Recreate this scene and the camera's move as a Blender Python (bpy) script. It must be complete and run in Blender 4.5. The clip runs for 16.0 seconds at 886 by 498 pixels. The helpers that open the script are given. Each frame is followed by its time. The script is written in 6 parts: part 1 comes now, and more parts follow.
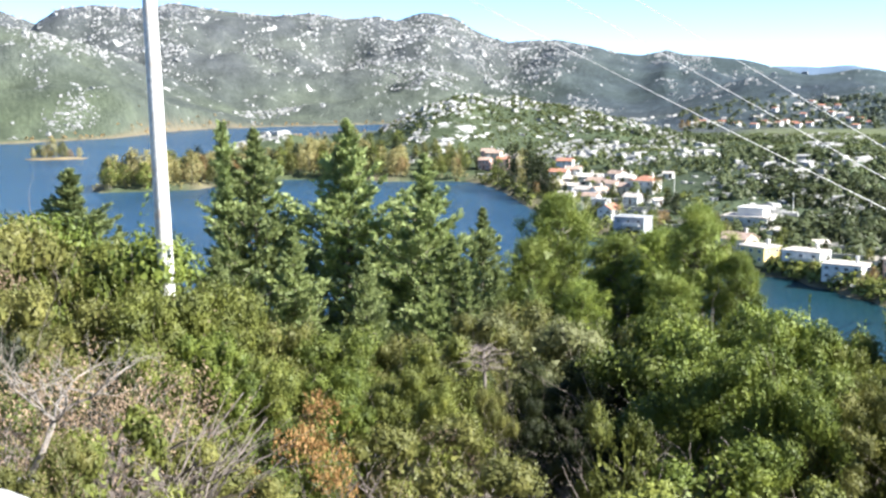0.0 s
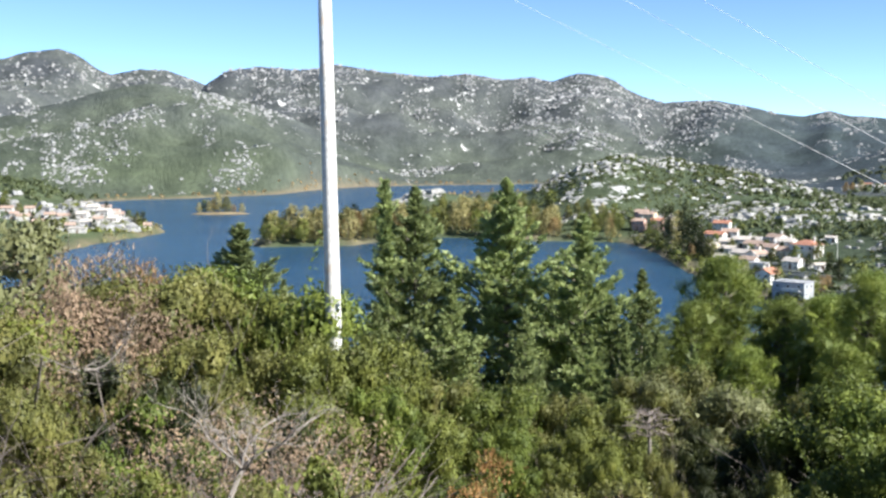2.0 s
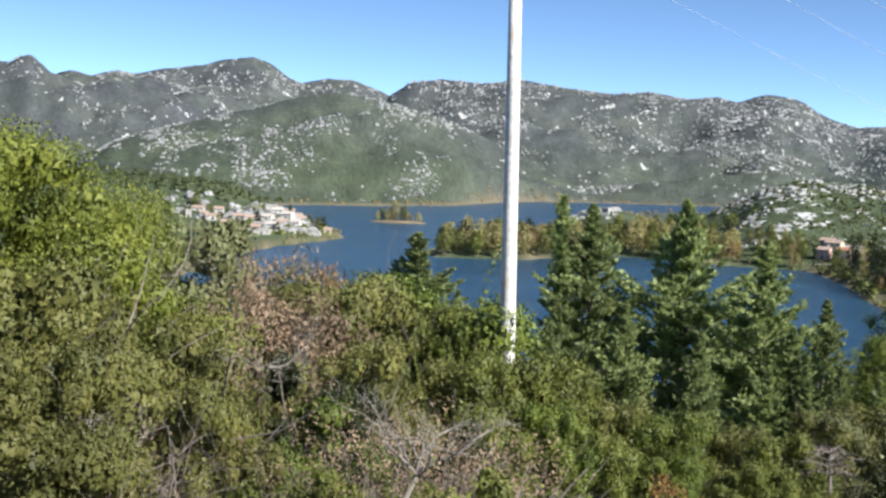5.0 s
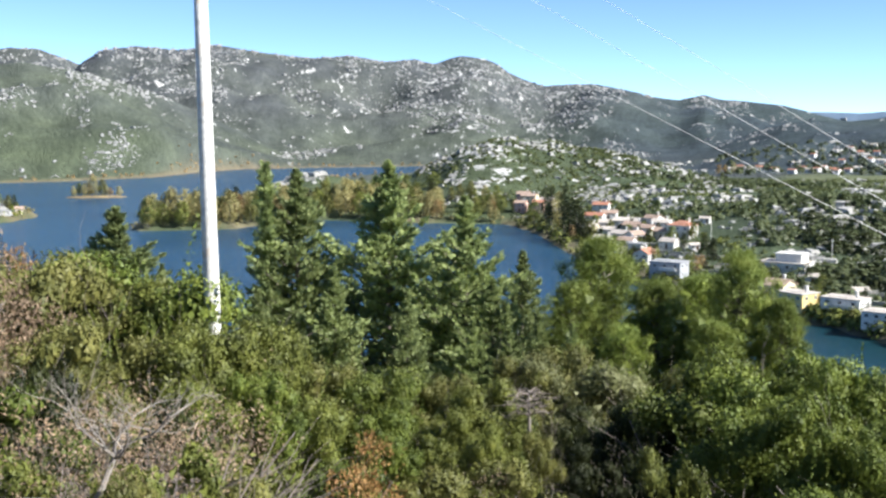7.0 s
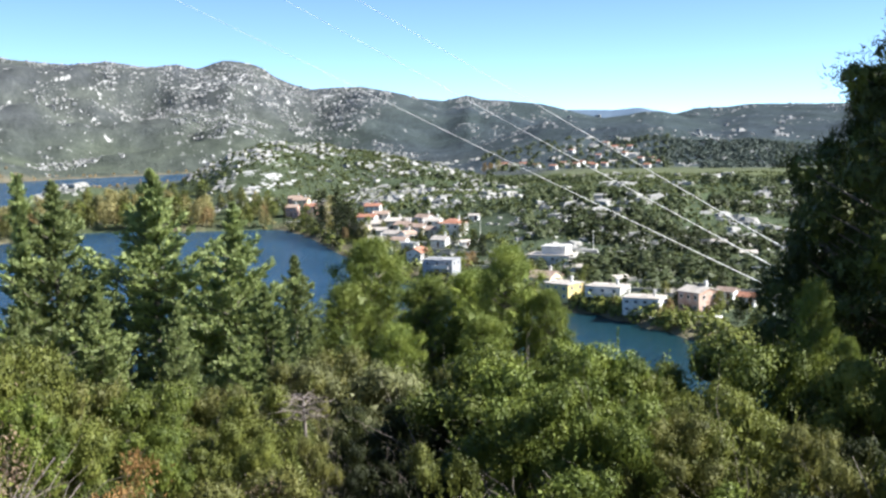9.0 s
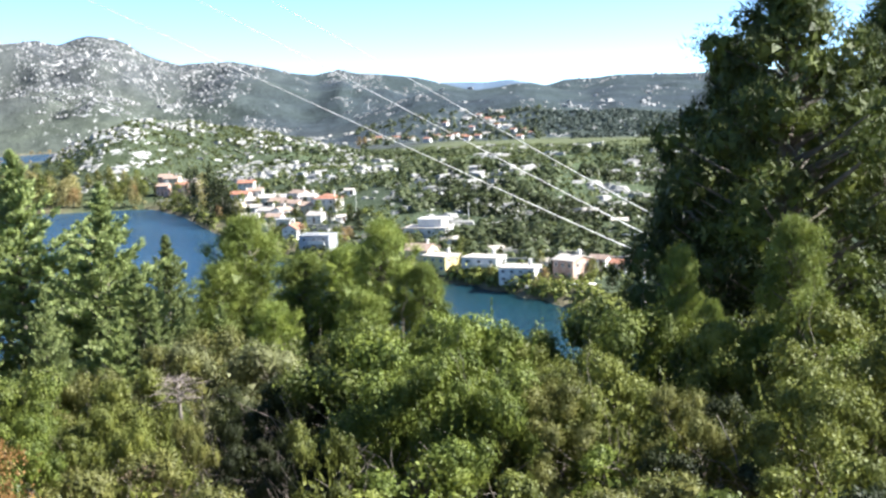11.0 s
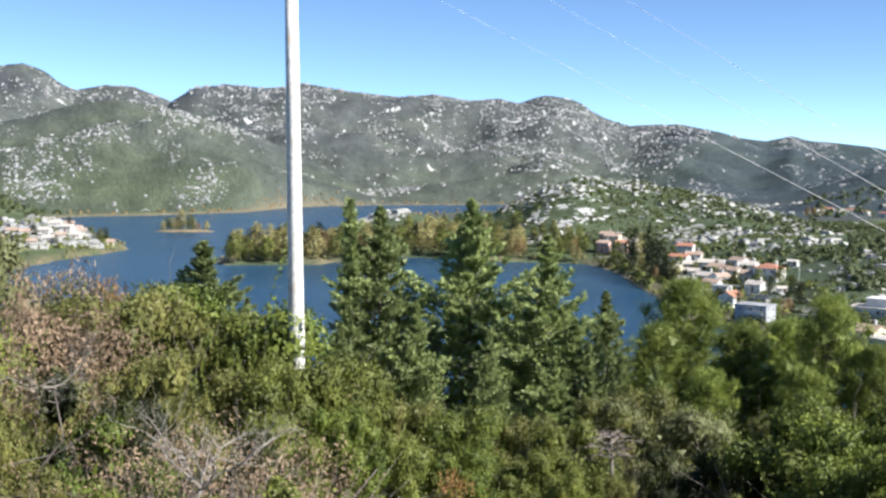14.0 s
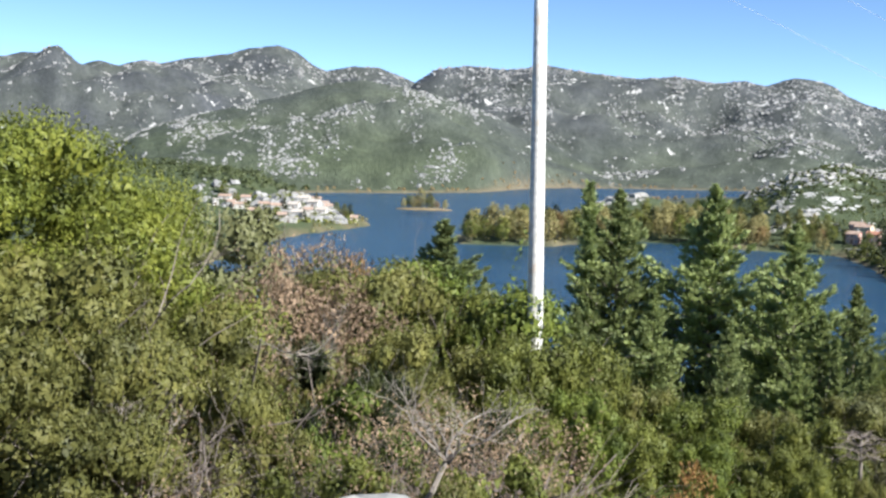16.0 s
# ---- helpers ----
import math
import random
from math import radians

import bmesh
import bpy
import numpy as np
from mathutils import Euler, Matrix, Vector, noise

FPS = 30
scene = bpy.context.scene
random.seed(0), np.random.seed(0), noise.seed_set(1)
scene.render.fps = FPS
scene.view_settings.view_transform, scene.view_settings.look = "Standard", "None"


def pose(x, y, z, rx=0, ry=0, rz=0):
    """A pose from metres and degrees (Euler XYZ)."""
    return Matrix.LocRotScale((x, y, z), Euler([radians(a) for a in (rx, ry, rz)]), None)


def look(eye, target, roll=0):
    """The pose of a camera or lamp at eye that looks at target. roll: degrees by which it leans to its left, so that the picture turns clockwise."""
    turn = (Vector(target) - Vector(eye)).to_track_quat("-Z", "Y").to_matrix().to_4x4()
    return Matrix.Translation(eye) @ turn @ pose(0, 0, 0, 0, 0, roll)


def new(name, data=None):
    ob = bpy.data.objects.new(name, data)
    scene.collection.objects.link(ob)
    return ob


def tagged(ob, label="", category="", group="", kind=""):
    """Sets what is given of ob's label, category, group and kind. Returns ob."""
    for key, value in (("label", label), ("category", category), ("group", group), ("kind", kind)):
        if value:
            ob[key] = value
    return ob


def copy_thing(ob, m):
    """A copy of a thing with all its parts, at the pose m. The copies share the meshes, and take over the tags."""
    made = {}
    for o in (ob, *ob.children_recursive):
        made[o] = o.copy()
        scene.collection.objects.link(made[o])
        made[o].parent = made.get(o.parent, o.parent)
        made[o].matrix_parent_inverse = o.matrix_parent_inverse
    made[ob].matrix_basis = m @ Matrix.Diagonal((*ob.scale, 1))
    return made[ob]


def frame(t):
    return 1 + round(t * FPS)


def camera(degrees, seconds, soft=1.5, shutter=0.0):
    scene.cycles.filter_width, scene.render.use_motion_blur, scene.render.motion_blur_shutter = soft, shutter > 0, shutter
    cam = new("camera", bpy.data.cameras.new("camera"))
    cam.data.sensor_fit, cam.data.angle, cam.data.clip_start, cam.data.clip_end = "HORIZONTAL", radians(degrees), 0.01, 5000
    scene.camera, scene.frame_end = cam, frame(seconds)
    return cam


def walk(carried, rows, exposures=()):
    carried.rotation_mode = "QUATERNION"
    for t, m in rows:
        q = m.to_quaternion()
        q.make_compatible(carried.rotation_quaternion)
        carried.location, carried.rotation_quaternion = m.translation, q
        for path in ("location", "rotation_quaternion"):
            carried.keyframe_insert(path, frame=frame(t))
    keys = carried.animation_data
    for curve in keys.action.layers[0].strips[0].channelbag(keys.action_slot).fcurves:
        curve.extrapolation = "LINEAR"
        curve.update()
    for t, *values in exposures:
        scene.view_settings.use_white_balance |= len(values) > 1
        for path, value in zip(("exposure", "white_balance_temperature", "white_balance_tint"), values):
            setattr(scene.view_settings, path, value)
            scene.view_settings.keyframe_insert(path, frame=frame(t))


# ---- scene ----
# ---- camera ----
cam = camera(42.81, 16.0, soft=2.6)
walk(cam, [
    (0, pose(0.208, -0.000, 52, 81.78, 0, -0.65) @ pose(0, 0, 0, 0, 0, -0.54)),
    (0.5, pose(0.038, -0.001, 52, 82.54, 0, -3.35) @ pose(0, 0, 0, 0, 0, -0.48)),
    (1, pose(0.028, -0.001, 52, 82.90, 0, -2.40) @ pose(0, 0, 0, 0, 0, 0.13)),
    (1.5, pose(-0.022, -0.000, 52, 83.74, 0, 2.13) @ pose(0, 0, 0, 0, 0, 0.24)),
    (2, pose(-0.073, -0.004, 52, 84.82, 0, 7.01) @ pose(0, 0, 0, 0, 0, -0.17)),
    (2.5, pose(-0.119, -0.012, 52, 85.21, 0, 11.41) @ pose(0, 0, 0, 0, 0, 0.95)),
    (3, pose(-0.150, -0.019, 52, 85.94, 0, 14.48) @ pose(0, 0, 0, 0, 0, 3.03)),
    (3.2, pose(-0.158, -0.021, 52, 85.64, 0, 15.19) @ pose(0, 0, 0, 0, 0, 3.35)),
    (4.25, pose(-0.172, -0.025, 52, 85.60, 0, 16.55) @ pose(0, 0, 0, 0, 0, 2.75)),
    (5.3, pose(-0.161, -0.022, 52, 85.42, 0, 15.36) @ pose(0, 0, 0, 0, 0, 1.52)),
    (5.5, pose(-0.156, -0.021, 52, 85.81, 0, 14.92) @ pose(0, 0, 0, 0, 0, 1.42)),
    (6, pose(-0.103, -0.009, 52, 85.55, 0, 9.92) @ pose(0, 0, 0, 0, 0, 2.85)),
    (6.5, pose(-0.040, -0.001, 52, 84.32, 0, 3.81) @ pose(0, 0, 0, 0, 0, 1.68)),
    (7, pose(-0.012, -0.000, 52, 83.92, 0, 1.10) @ pose(0, 0, 0, 0, 0, -0.01)),
    (7.5, pose(0.016, -0.000, 52, 84.37, 0, -1.61) @ pose(0, 0, 0, 0, 0, -1.43)),
    (8, pose(0.045, -0.002, 52, 84.46, 0, -4.25) @ pose(0, 0, 0, 0, 0, -1.92)),
    (8.5, pose(0.082, -0.006, 52, 84.17, 0, -7.74) @ pose(0, 0, 0, 0, 0, -1.91)),
    (9, pose(0.109, -0.010, 52, 83.93, 0, -10.37) @ pose(0, 0, 0, 0, 0, -1.46)),
    (9.5, pose(0.130, -0.014, 52, 83.92, 0, -12.39) @ pose(0, 0, 0, 0, 0, -1.54)),
    (9.7, pose(0.137, -0.016, 52, 83.45, 0, -12.99) @ pose(0, 0, 0, 0, 0, -1.49)),
    (10.75, pose(0.171, -0.025, 52, 82.50, 0, -16.60) @ pose(0, 0, 0, 0, 0, -2.30)),
    (11.8, pose(0.161, -0.022, 52, 81.83, 0, -15.68) @ pose(0, 0, 0, 0, 0, -2.67)),
    (12, pose(0.147, -0.018, 52, 81.69, 0, -14.24) @ pose(0, 0, 0, 0, 0, -2.79)),
    (12.5, pose(0.079, -0.005, 52, 82.71, 0, -7.38) @ pose(0, 0, 0, 0, 0, -2.39)),
    (13, pose(0.027, -0.001, 52, 84.89, 0, -2.58) @ pose(0, 0, 0, 0, 0, -1.51)),
    (13.5, pose(-0.014, -0.000, 52, 85.83, 0, 1.32) @ pose(0, 0, 0, 0, 0, -0.56)),
    (14, pose(-0.055, -0.002, 52, 85.84, 0, 5.26) @ pose(0, 0, 0, 0, 0, 0.55)),
    (14.5, pose(-0.088, -0.006, 52, 85.65, 0, 8.34) @ pose(0, 0, 0, 0, 0, 0.70)),
    (15, pose(-0.113, -0.011, 52, 85.41, 0, 10.71) @ pose(0, 0, 0, 0, 0, 1.12)),
    (15.5, pose(-0.140, -0.017, 52, 84.95, 0, 13.24) @ pose(0, 0, 0, 0, 0, 1.92)),
    (16, pose(-0.179, -0.027, 52, 84.72, 0, 17.13) @ pose(0, 0, 0, 0, 0, 1.51)),
], exposures=[(0, 1.75, 6350, 8.5), (0.5, 1.65, 6350, 8.5), (1.5, 1.4, 6350, 8.5), (2.5, 1.08, 6350, 8.5), (3.1, 1.0, 6350, 8.5), (5.5, 0.9, 6350, 8.5), (6.5, 1.05, 6350, 8.5), (7, 1.2, 6350, 8.5), (9, 1.25, 6350, 8.5), (11.8, 1.85, 6350, 8.5), (12.5, 1.75, 6350, 8.5), (13.5, 1.26, 6350, 8.5), (14.5, 1.05, 6350, 8.5), (16, 1.05, 6350, 8.5)])

# ---- world, sun ----
SUN_BEARING, SUN_HEIGHT = 109.0, 37.0
world = bpy.data.worlds.new("sky")
scene.world = world
world.use_nodes = True
wn = world.node_tree
sky = wn.nodes.new("ShaderNodeTexSky")
sky.sky_type = "NISHITA"
sky.sun_disc = False
sky.sun_elevation, sky.sun_rotation = radians(SUN_HEIGHT), radians(SUN_BEARING)
sky.altitude, sky.air_density, sky.dust_density, sky.ozone_density = 100, 0.30, 0.0, 1.5
wn.nodes["Background"].inputs["Strength"].default_value = 0.122
clear = wn.nodes.new("ShaderNodeMix")
clear.data_type, clear.blend_type = "RGBA", "MULTIPLY"
clear.inputs["Factor"].default_value = 1.0
clear.inputs[7].default_value = (0.94, 1.02, 1.0, 1)
wn.links.new(sky.outputs["Color"], clear.inputs[6])
wn.links.new(clear.outputs[2], wn.nodes["Background"].inputs["Color"])

sun = new("sun", bpy.data.lights.new("sun", "SUN"))
sun.data.energy, sun.data.angle, sun.data.color = 5.0, radians(0.55), (1.0, 0.97, 0.92)
sa, se = radians(SUN_BEARING), radians(SUN_HEIGHT)
sun.matrix_world = look((400 * math.sin(sa) * math.cos(se), 400 * math.cos(sa) * math.cos(se), 400 * math.sin(se)), (0, 0, 0))

# ---- helpers of this scene ----
EYE = 52.0
rng = np.random.default_rng(7)


def place(bearing, dist):
    """Plan position from a compass bearing (degrees right of +y) and a distance."""
    b = radians(bearing)
    return dist * math.sin(b), dist * math.cos(b)


def near_place(bearing, dist):
    """The same for near things, from where the camera stands when it faces them."""
    x, y = place(bearing, dist)
    return x + 0.6 * math.sin(radians(max(-17, min(14, bearing)))), y


def hash2(ix, iy, seed):
    h = np.sin(ix * 127.1 + iy * 311.7 + seed * 74.7) * 43758.5453
    return h - np.floor(h)


def vnoise(x, y, seed=0):
    ix, iy = np.floor(x), np.floor(y)
    fx, fy = x - ix, y - iy
    fx, fy = fx * fx * (3 - 2 * fx), fy * fy * (3 - 2 * fy)
    a, b = hash2(ix, iy, seed), hash2(ix + 1, iy, seed)
    c, d = hash2(ix, iy + 1, seed), hash2(ix + 1, iy + 1, seed)
    return (a + (b - a) * fx) * (1 - fy) + (c + (d - c) * fx) * fy


def fbm(x, y, scale, octaves=4, seed=0):
    """Fractal noise, about -1 to 1, with features of `scale` metres."""
    total, amp, norm = 0.0, 1.0, 0.0
    for o in range(octaves):
        total = total + amp * (vnoise(x / scale * 2 ** o, y / scale * 2 ** o, seed + o * 13) * 2 - 1)
        norm += amp
        amp *= 0.5
    return total / norm


def smooth(a, b, x):
    t = np.clip((x - a) / (b - a), 0, 1)
    return t * t * (3 - 2 * t)


def part(name, bm, material, parent=None, label=""):
    """One mesh object from a bmesh, under its thing."""
    me = bpy.data.meshes.new(name)
    bm.to_mesh(me)
    bm.free()
    return linked(name, me, material, parent, label)


def linked(name, me, material, parent=None, label=""):
    if material and not me.materials:
        me.materials.append(material)
    ob = new(name, me)
    ob.parent = parent
    if label:
        tagged(ob, label)
    return ob


def mesh_of(name, verts, faces):
    me = bpy.data.meshes.new(name)
    me.from_pydata([tuple(v) for v in verts], [], [tuple(f) for f in faces])
    me.update()
    return me


def quads(name, verts, pointed=False):
    """A mesh of separate leaves from an array (n, 4, 3); pointed ones keep three corners."""
    if pointed:
        half = (verts[:, 1] - verts[:, 3]) * 0.5
        verts = np.stack([verts[:, 0] + half, verts[:, 2], verts[:, 0] - half], 1)
    n, k = len(verts), verts.shape[1]
    me = bpy.data.meshes.new(name)
    me.vertices.add(n * k)
    me.vertices.foreach_set("co", np.ascontiguousarray(verts, dtype=np.float32).ravel())
    me.loops.add(n * k)
    me.loops.foreach_set("vertex_index", np.arange(n * k, dtype=np.int32))
    me.polygons.add(n)
    me.polygons.foreach_set("loop_start", np.arange(0, n * k, k, dtype=np.int32))
    me.update(calc_edges=True)
    me.validate()
    return me


def box(bm, sx, sy, sz, x=0, y=0, z=0, rz=0):
    """A box whose base centre is at x, y, z."""
    return bmesh.ops.create_cube(bm, size=1, matrix=Matrix.Translation((x, y, z)) @ Matrix.Rotation(rz, 4, "Z") @ Matrix.Translation((0, 0, sz / 2)) @ Matrix.Diagonal((sx, sy, sz, 1)))


def tube(bm, pts, radii, sides=6):
    """A tapered limb along points."""
    rings = []
    for i, p in enumerate(pts):
        p = Vector(p)
        ahead = (Vector(pts[min(i + 1, len(pts) - 1)]) - Vector(pts[max(i - 1, 0)])).normalized()
        side = ahead.cross(Vector((0.3, 0.9, 0.2))).normalized()
        other = ahead.cross(side)
        rings.append([bm.verts.new(p + radii[i] * (math.cos(a) * side + math.sin(a) * other)) for a in [2 * math.pi * k / sides for k in range(sides)]])
    for a, b in zip(rings, rings[1:]):
        for k in range(sides):
            bm.faces.new((a[k], a[(k + 1) % sides], b[(k + 1) % sides], b[k]))
    bm.faces.new(rings[0][::-1])
    bm.faces.new(rings[-1])


# ---- materials ----
def material(name, rough=0.8, metal=0.0):
    m = bpy.data.materials.new(name)
    m.use_nodes = True
    b = m.node_tree.nodes["Principled BSDF"]
    b.inputs["Roughness"].default_value, b.inputs["Metallic"].default_value = rough, metal
    return m, m.node_tree.nodes, m.node_tree.links, b


def ramp(nodes, stops):
    r = nodes.new("ShaderNodeValToRGB")
    e = r.color_ramp.elements
    while len(e) < len(stops):
        e.new(0.5)
    for el, (p, c) in zip(e, stops):
        el.position, el.color = p, (*c, 1)
    return r


def noise_tex(nodes, links, scale, detail=5, coord="Object", rough=0.55):
    tc = nodes.new("ShaderNodeTexCoord")
    n = nodes.new("ShaderNodeTexNoise")
    n.inputs["Scale"].default_value, n.inputs["Detail"].default_value, n.inputs["Roughness"].default_value = scale, detail, rough
    links.new(tc.outputs[coord], n.inputs["Vector"])
    return n


def mix(nodes, links, fac, a, b, mode="MIX"):
    m = nodes.new("ShaderNodeMix")
    m.data_type, m.blend_type = "RGBA", mode
    for sock, v in ((m.inputs[0], fac), (m.inputs[6], a), (m.inputs[7], b)):
        if isinstance(v, (int, float)):
            sock.default_value = v
        elif isinstance(v, tuple):
            sock.default_value = (*v, 1)
        else:
            links.new(v, sock)
    return m.outputs[2]


def rough_surface(name, c1, c2, scale=1.0, rough=0.85, bump=0.3, fine=8.0, metal=0.0, spots=None):
    """Two-scale mottled surface with fine relief."""
    m, n, l, b = material(name, rough, metal)
    big = noise_tex(n, l, scale)
    small = noise_tex(n, l, scale * fine)
    r = ramp(n, [(0.3, c1), (0.7, c2)])
    l.new(big.outputs["Fac"], r.inputs["Fac"])
    r2 = ramp(n, [(0.3, (0.72, 0.72, 0.72)), (0.7, (1.15, 1.15, 1.15))])
    l.new(small.outputs["Fac"], r2.inputs["Fac"])
    col = mix(n, l, 1.0, r.outputs["Color"], r2.outputs["Color"], "MULTIPLY")
    if spots:
        s = noise_tex(n, l, scale * 2.3)
        rs = ramp(n, [(0.58, (0, 0, 0)), (0.66, (1, 1, 1))])
        l.new(s.outputs["Fac"], rs.inputs["Fac"])
        col = mix(n, l, rs.outputs["Color"], col, spots)
    l.new(col, b.inputs["Base Color"])
    bp = n.new("ShaderNodeBump")
    bp.inputs["Strength"].default_value, bp.inputs["Distance"].default_value = bump, 0.2 / (scale * fine)
    l.new(small.outputs["Fac"], bp.inputs["Height"])
    l.new(bp.outputs["Normal"], b.inputs["Normal"])
    return m


def leaf_material(name, cols, rough=0.55, through_light=0.24, gloss=0.3):
    """Leaves: colour by leaf and by plant, with light passing through."""
    m, n, l, b = material(name, rough)
    geo = n.new("ShaderNodeNewGeometry")
    info = n.new("ShaderNodeObjectInfo")
    r = ramp(n, [(i / (len(cols) - 1), c) for i, c in enumerate(cols)])
    patch = noise_tex(n, l, 1.5, 3)
    add = n.new("ShaderNodeMath")
    add.operation = "MULTIPLY_ADD"
    l.new(geo.outputs["Random Per Island"], add.inputs[0])
    add.inputs[1].default_value = 0.2
    sc = n.new("ShaderNodeMath")
    sc.operation = "MULTIPLY_ADD"
    l.new(patch.outputs["Fac"], sc.inputs[0])
    sc.inputs[1].default_value, sc.inputs[2].default_value = 1.5, -0.45
    l.new(sc.outputs[0], add.inputs[2])
    l.new(add.outputs[0], r.inputs["Fac"])
    hs = n.new("ShaderNodeHueSaturation")
    val = n.new("ShaderNodeMapRange")
    val.inputs["To Min"].default_value, val.inputs["To Max"].default_value = 0.75, 1.25
    l.new(info.outputs["Random"], val.inputs["Value"])
    l.new(val.outputs["Result"], hs.inputs["Value"])
    l.new(r.outputs["Color"], hs.inputs["Color"])
    l.new(hs.outputs["Color"], b.inputs["Base Color"])
    b.inputs["Specular IOR Level"].default_value = gloss
    t = n.new("ShaderNodeBsdfTranslucent")
    l.new(hs.outputs["Color"], t.inputs["Color"])
    ms = n.new("ShaderNodeMixShader")
    ms.inputs[0].default_value = through_light
    l.new(b.outputs[0], ms.inputs[1])
    l.new(t.outputs[0], ms.inputs[2])
    l.new(ms.outputs[0], n["Material Output"].inputs["Surface"])
    return m


BARK = rough_surface("bark", (0.10, 0.085, 0.07), (0.20, 0.17, 0.14), 6, 0.9, 0.6)
DEADWOOD = rough_surface("dead_wood", (0.17, 0.145, 0.12), (0.33, 0.29, 0.25), 8, 0.9, 0.5)
TWIG = rough_surface("twig", (0.13, 0.105, 0.09), (0.27, 0.225, 0.195), 8, 0.9, 0.4)
LIME = rough_surface("limestone", (0.255, 0.248, 0.230), (0.45, 0.438, 0.41), 0.6, 0.9, 0.8, 7, spots=(0.25, 0.23, 0.19))
CRAG = rough_surface("mountain_limestone", (0.21, 0.208, 0.200), (0.375, 0.37, 0.358), 0.15, 0.95, 0.6, 6)
L_BRIGHT = leaf_material("leaf_bright", [(0.043, 0.061, 0.015), (0.113, 0.148, 0.026), (0.205, 0.236, 0.045), (0.322, 0.329, 0.078)])
L_GOLD = leaf_material("leaf_yellow_green", [(0.053, 0.068, 0.014), (0.138, 0.164, 0.025), (0.247, 0.260, 0.043), (0.390, 0.364, 0.074)])
L_MID = leaf_material("leaf_mid", [(0.055, 0.068, 0.017), (0.138, 0.156, 0.034), (0.225, 0.240, 0.051), (0.335, 0.318, 0.078)])
L_OLIVE = leaf_material("leaf_olive", [(0.059, 0.063, 0.019), (0.134, 0.138, 0.037), (0.211, 0.200, 0.056), (0.292, 0.253, 0.084)])
# dark evergreen leaves; also used on shrubs that stand in for shade
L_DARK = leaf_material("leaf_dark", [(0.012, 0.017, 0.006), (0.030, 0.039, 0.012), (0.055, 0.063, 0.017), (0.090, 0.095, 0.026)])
L_GREY = leaf_material("leaf_grey", [(0.070, 0.074, 0.031), (0.160, 0.168, 0.067), (0.270, 0.273, 0.132), (0.399, 0.399, 0.227)])
L_BROWN = leaf_material("leaf_brown", [(0.143, 0.096, 0.062), (0.262, 0.184, 0.119), (0.369, 0.258, 0.166), (0.477, 0.316, 0.171)])
L_RUST = leaf_material("leaf_rust", [(0.144, 0.079, 0.032), (0.265, 0.150, 0.056), (0.376, 0.215, 0.081), (0.464, 0.290, 0.112)])
L_CYP = leaf_material("leaf_cypress", [(0.113, 0.141, 0.055), (0.226, 0.273, 0.104), (0.344, 0.393, 0.153), (0.462, 0.505, 0.214)], through_light=0.4)
L_PINE = leaf_material("needles_pine", [(0.075, 0.103, 0.024), (0.168, 0.210, 0.043), (0.259, 0.293, 0.062), (0.353, 0.375, 0.084)], through_light=0.3)
# darker copy of the pine needles: the tree's shaded side put into colour
L_DPINE = leaf_material("needles_shaded_pine", [(0.021, 0.031, 0.008), (0.055, 0.071, 0.017), (0.103, 0.125, 0.024), (0.205, 0.219, 0.044)], through_light=0.2)
L_YEL = leaf_material("leaf_autumn", [(0.240, 0.222, 0.096), (0.336, 0.300, 0.126), (0.432, 0.372, 0.156), (0.528, 0.420, 0.168)], through_light=0.36)
L_ORA = leaf_material("leaf_orange", [(0.187, 0.129, 0.062), (0.286, 0.196, 0.090), (0.363, 0.246, 0.101), (0.396, 0.291, 0.123)], through_light=0.36)
# needles of the far woods, paled and blued with painted haze
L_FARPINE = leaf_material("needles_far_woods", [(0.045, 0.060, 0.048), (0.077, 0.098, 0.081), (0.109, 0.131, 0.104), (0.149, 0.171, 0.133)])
L_SCRUB = leaf_material("leaf_low_scrub", [(0.060, 0.074, 0.026), (0.105, 0.124, 0.042), (0.150, 0.168, 0.055), (0.195, 0.208, 0.072)])
L_WOOD = leaf_material("leaf_woods", [(0.038, 0.051, 0.024), (0.071, 0.087, 0.037), (0.107, 0.123, 0.049), (0.145, 0.158, 0.063)])

# ---- the lie of the land ----
# the lake's shore, as bearing and distance, from the near right round to the near left
SHORE = [(38, 175), (32, 200), (27, 228), (25, 246), (23, 277), (20.7, 292), (18.3, 310), (17.1, 316), (13, 342), (10, 372), (7, 425), (5, 487), (4, 545), (3.3, 579),
         (2.3, 614), (-0.7, 620), (-3.3, 632), (-7.3, 648), (-10, 615), (-12.6, 592), (-16.1, 592), (-16.7, 608), (-15.3, 720), (-11, 880), (-8, 1150), (-4, 1270),
         (-1.2, 1300), (-0.9, 1500), (-1.8, 1575), (-6.7, 1530), (-11.2, 1475), (-13, 1405), (-15.4, 1255), (-19.7, 1180), (-22.6, 1165), (-27, 1090), (-25.4, 950),
         (-22.8, 820), (-21.2, 755), (-20.75, 722), (-21.2, 700), (-22.6, 668), (-24.1, 640), (-26, 590), (-29, 480), (-34, 340), (-40, 178)]
shore = np.array([place(b, r) for b, r in SHORE] + [place(b, 172) for b in (-30, -20, -10, 0, 10, 20, 30)])


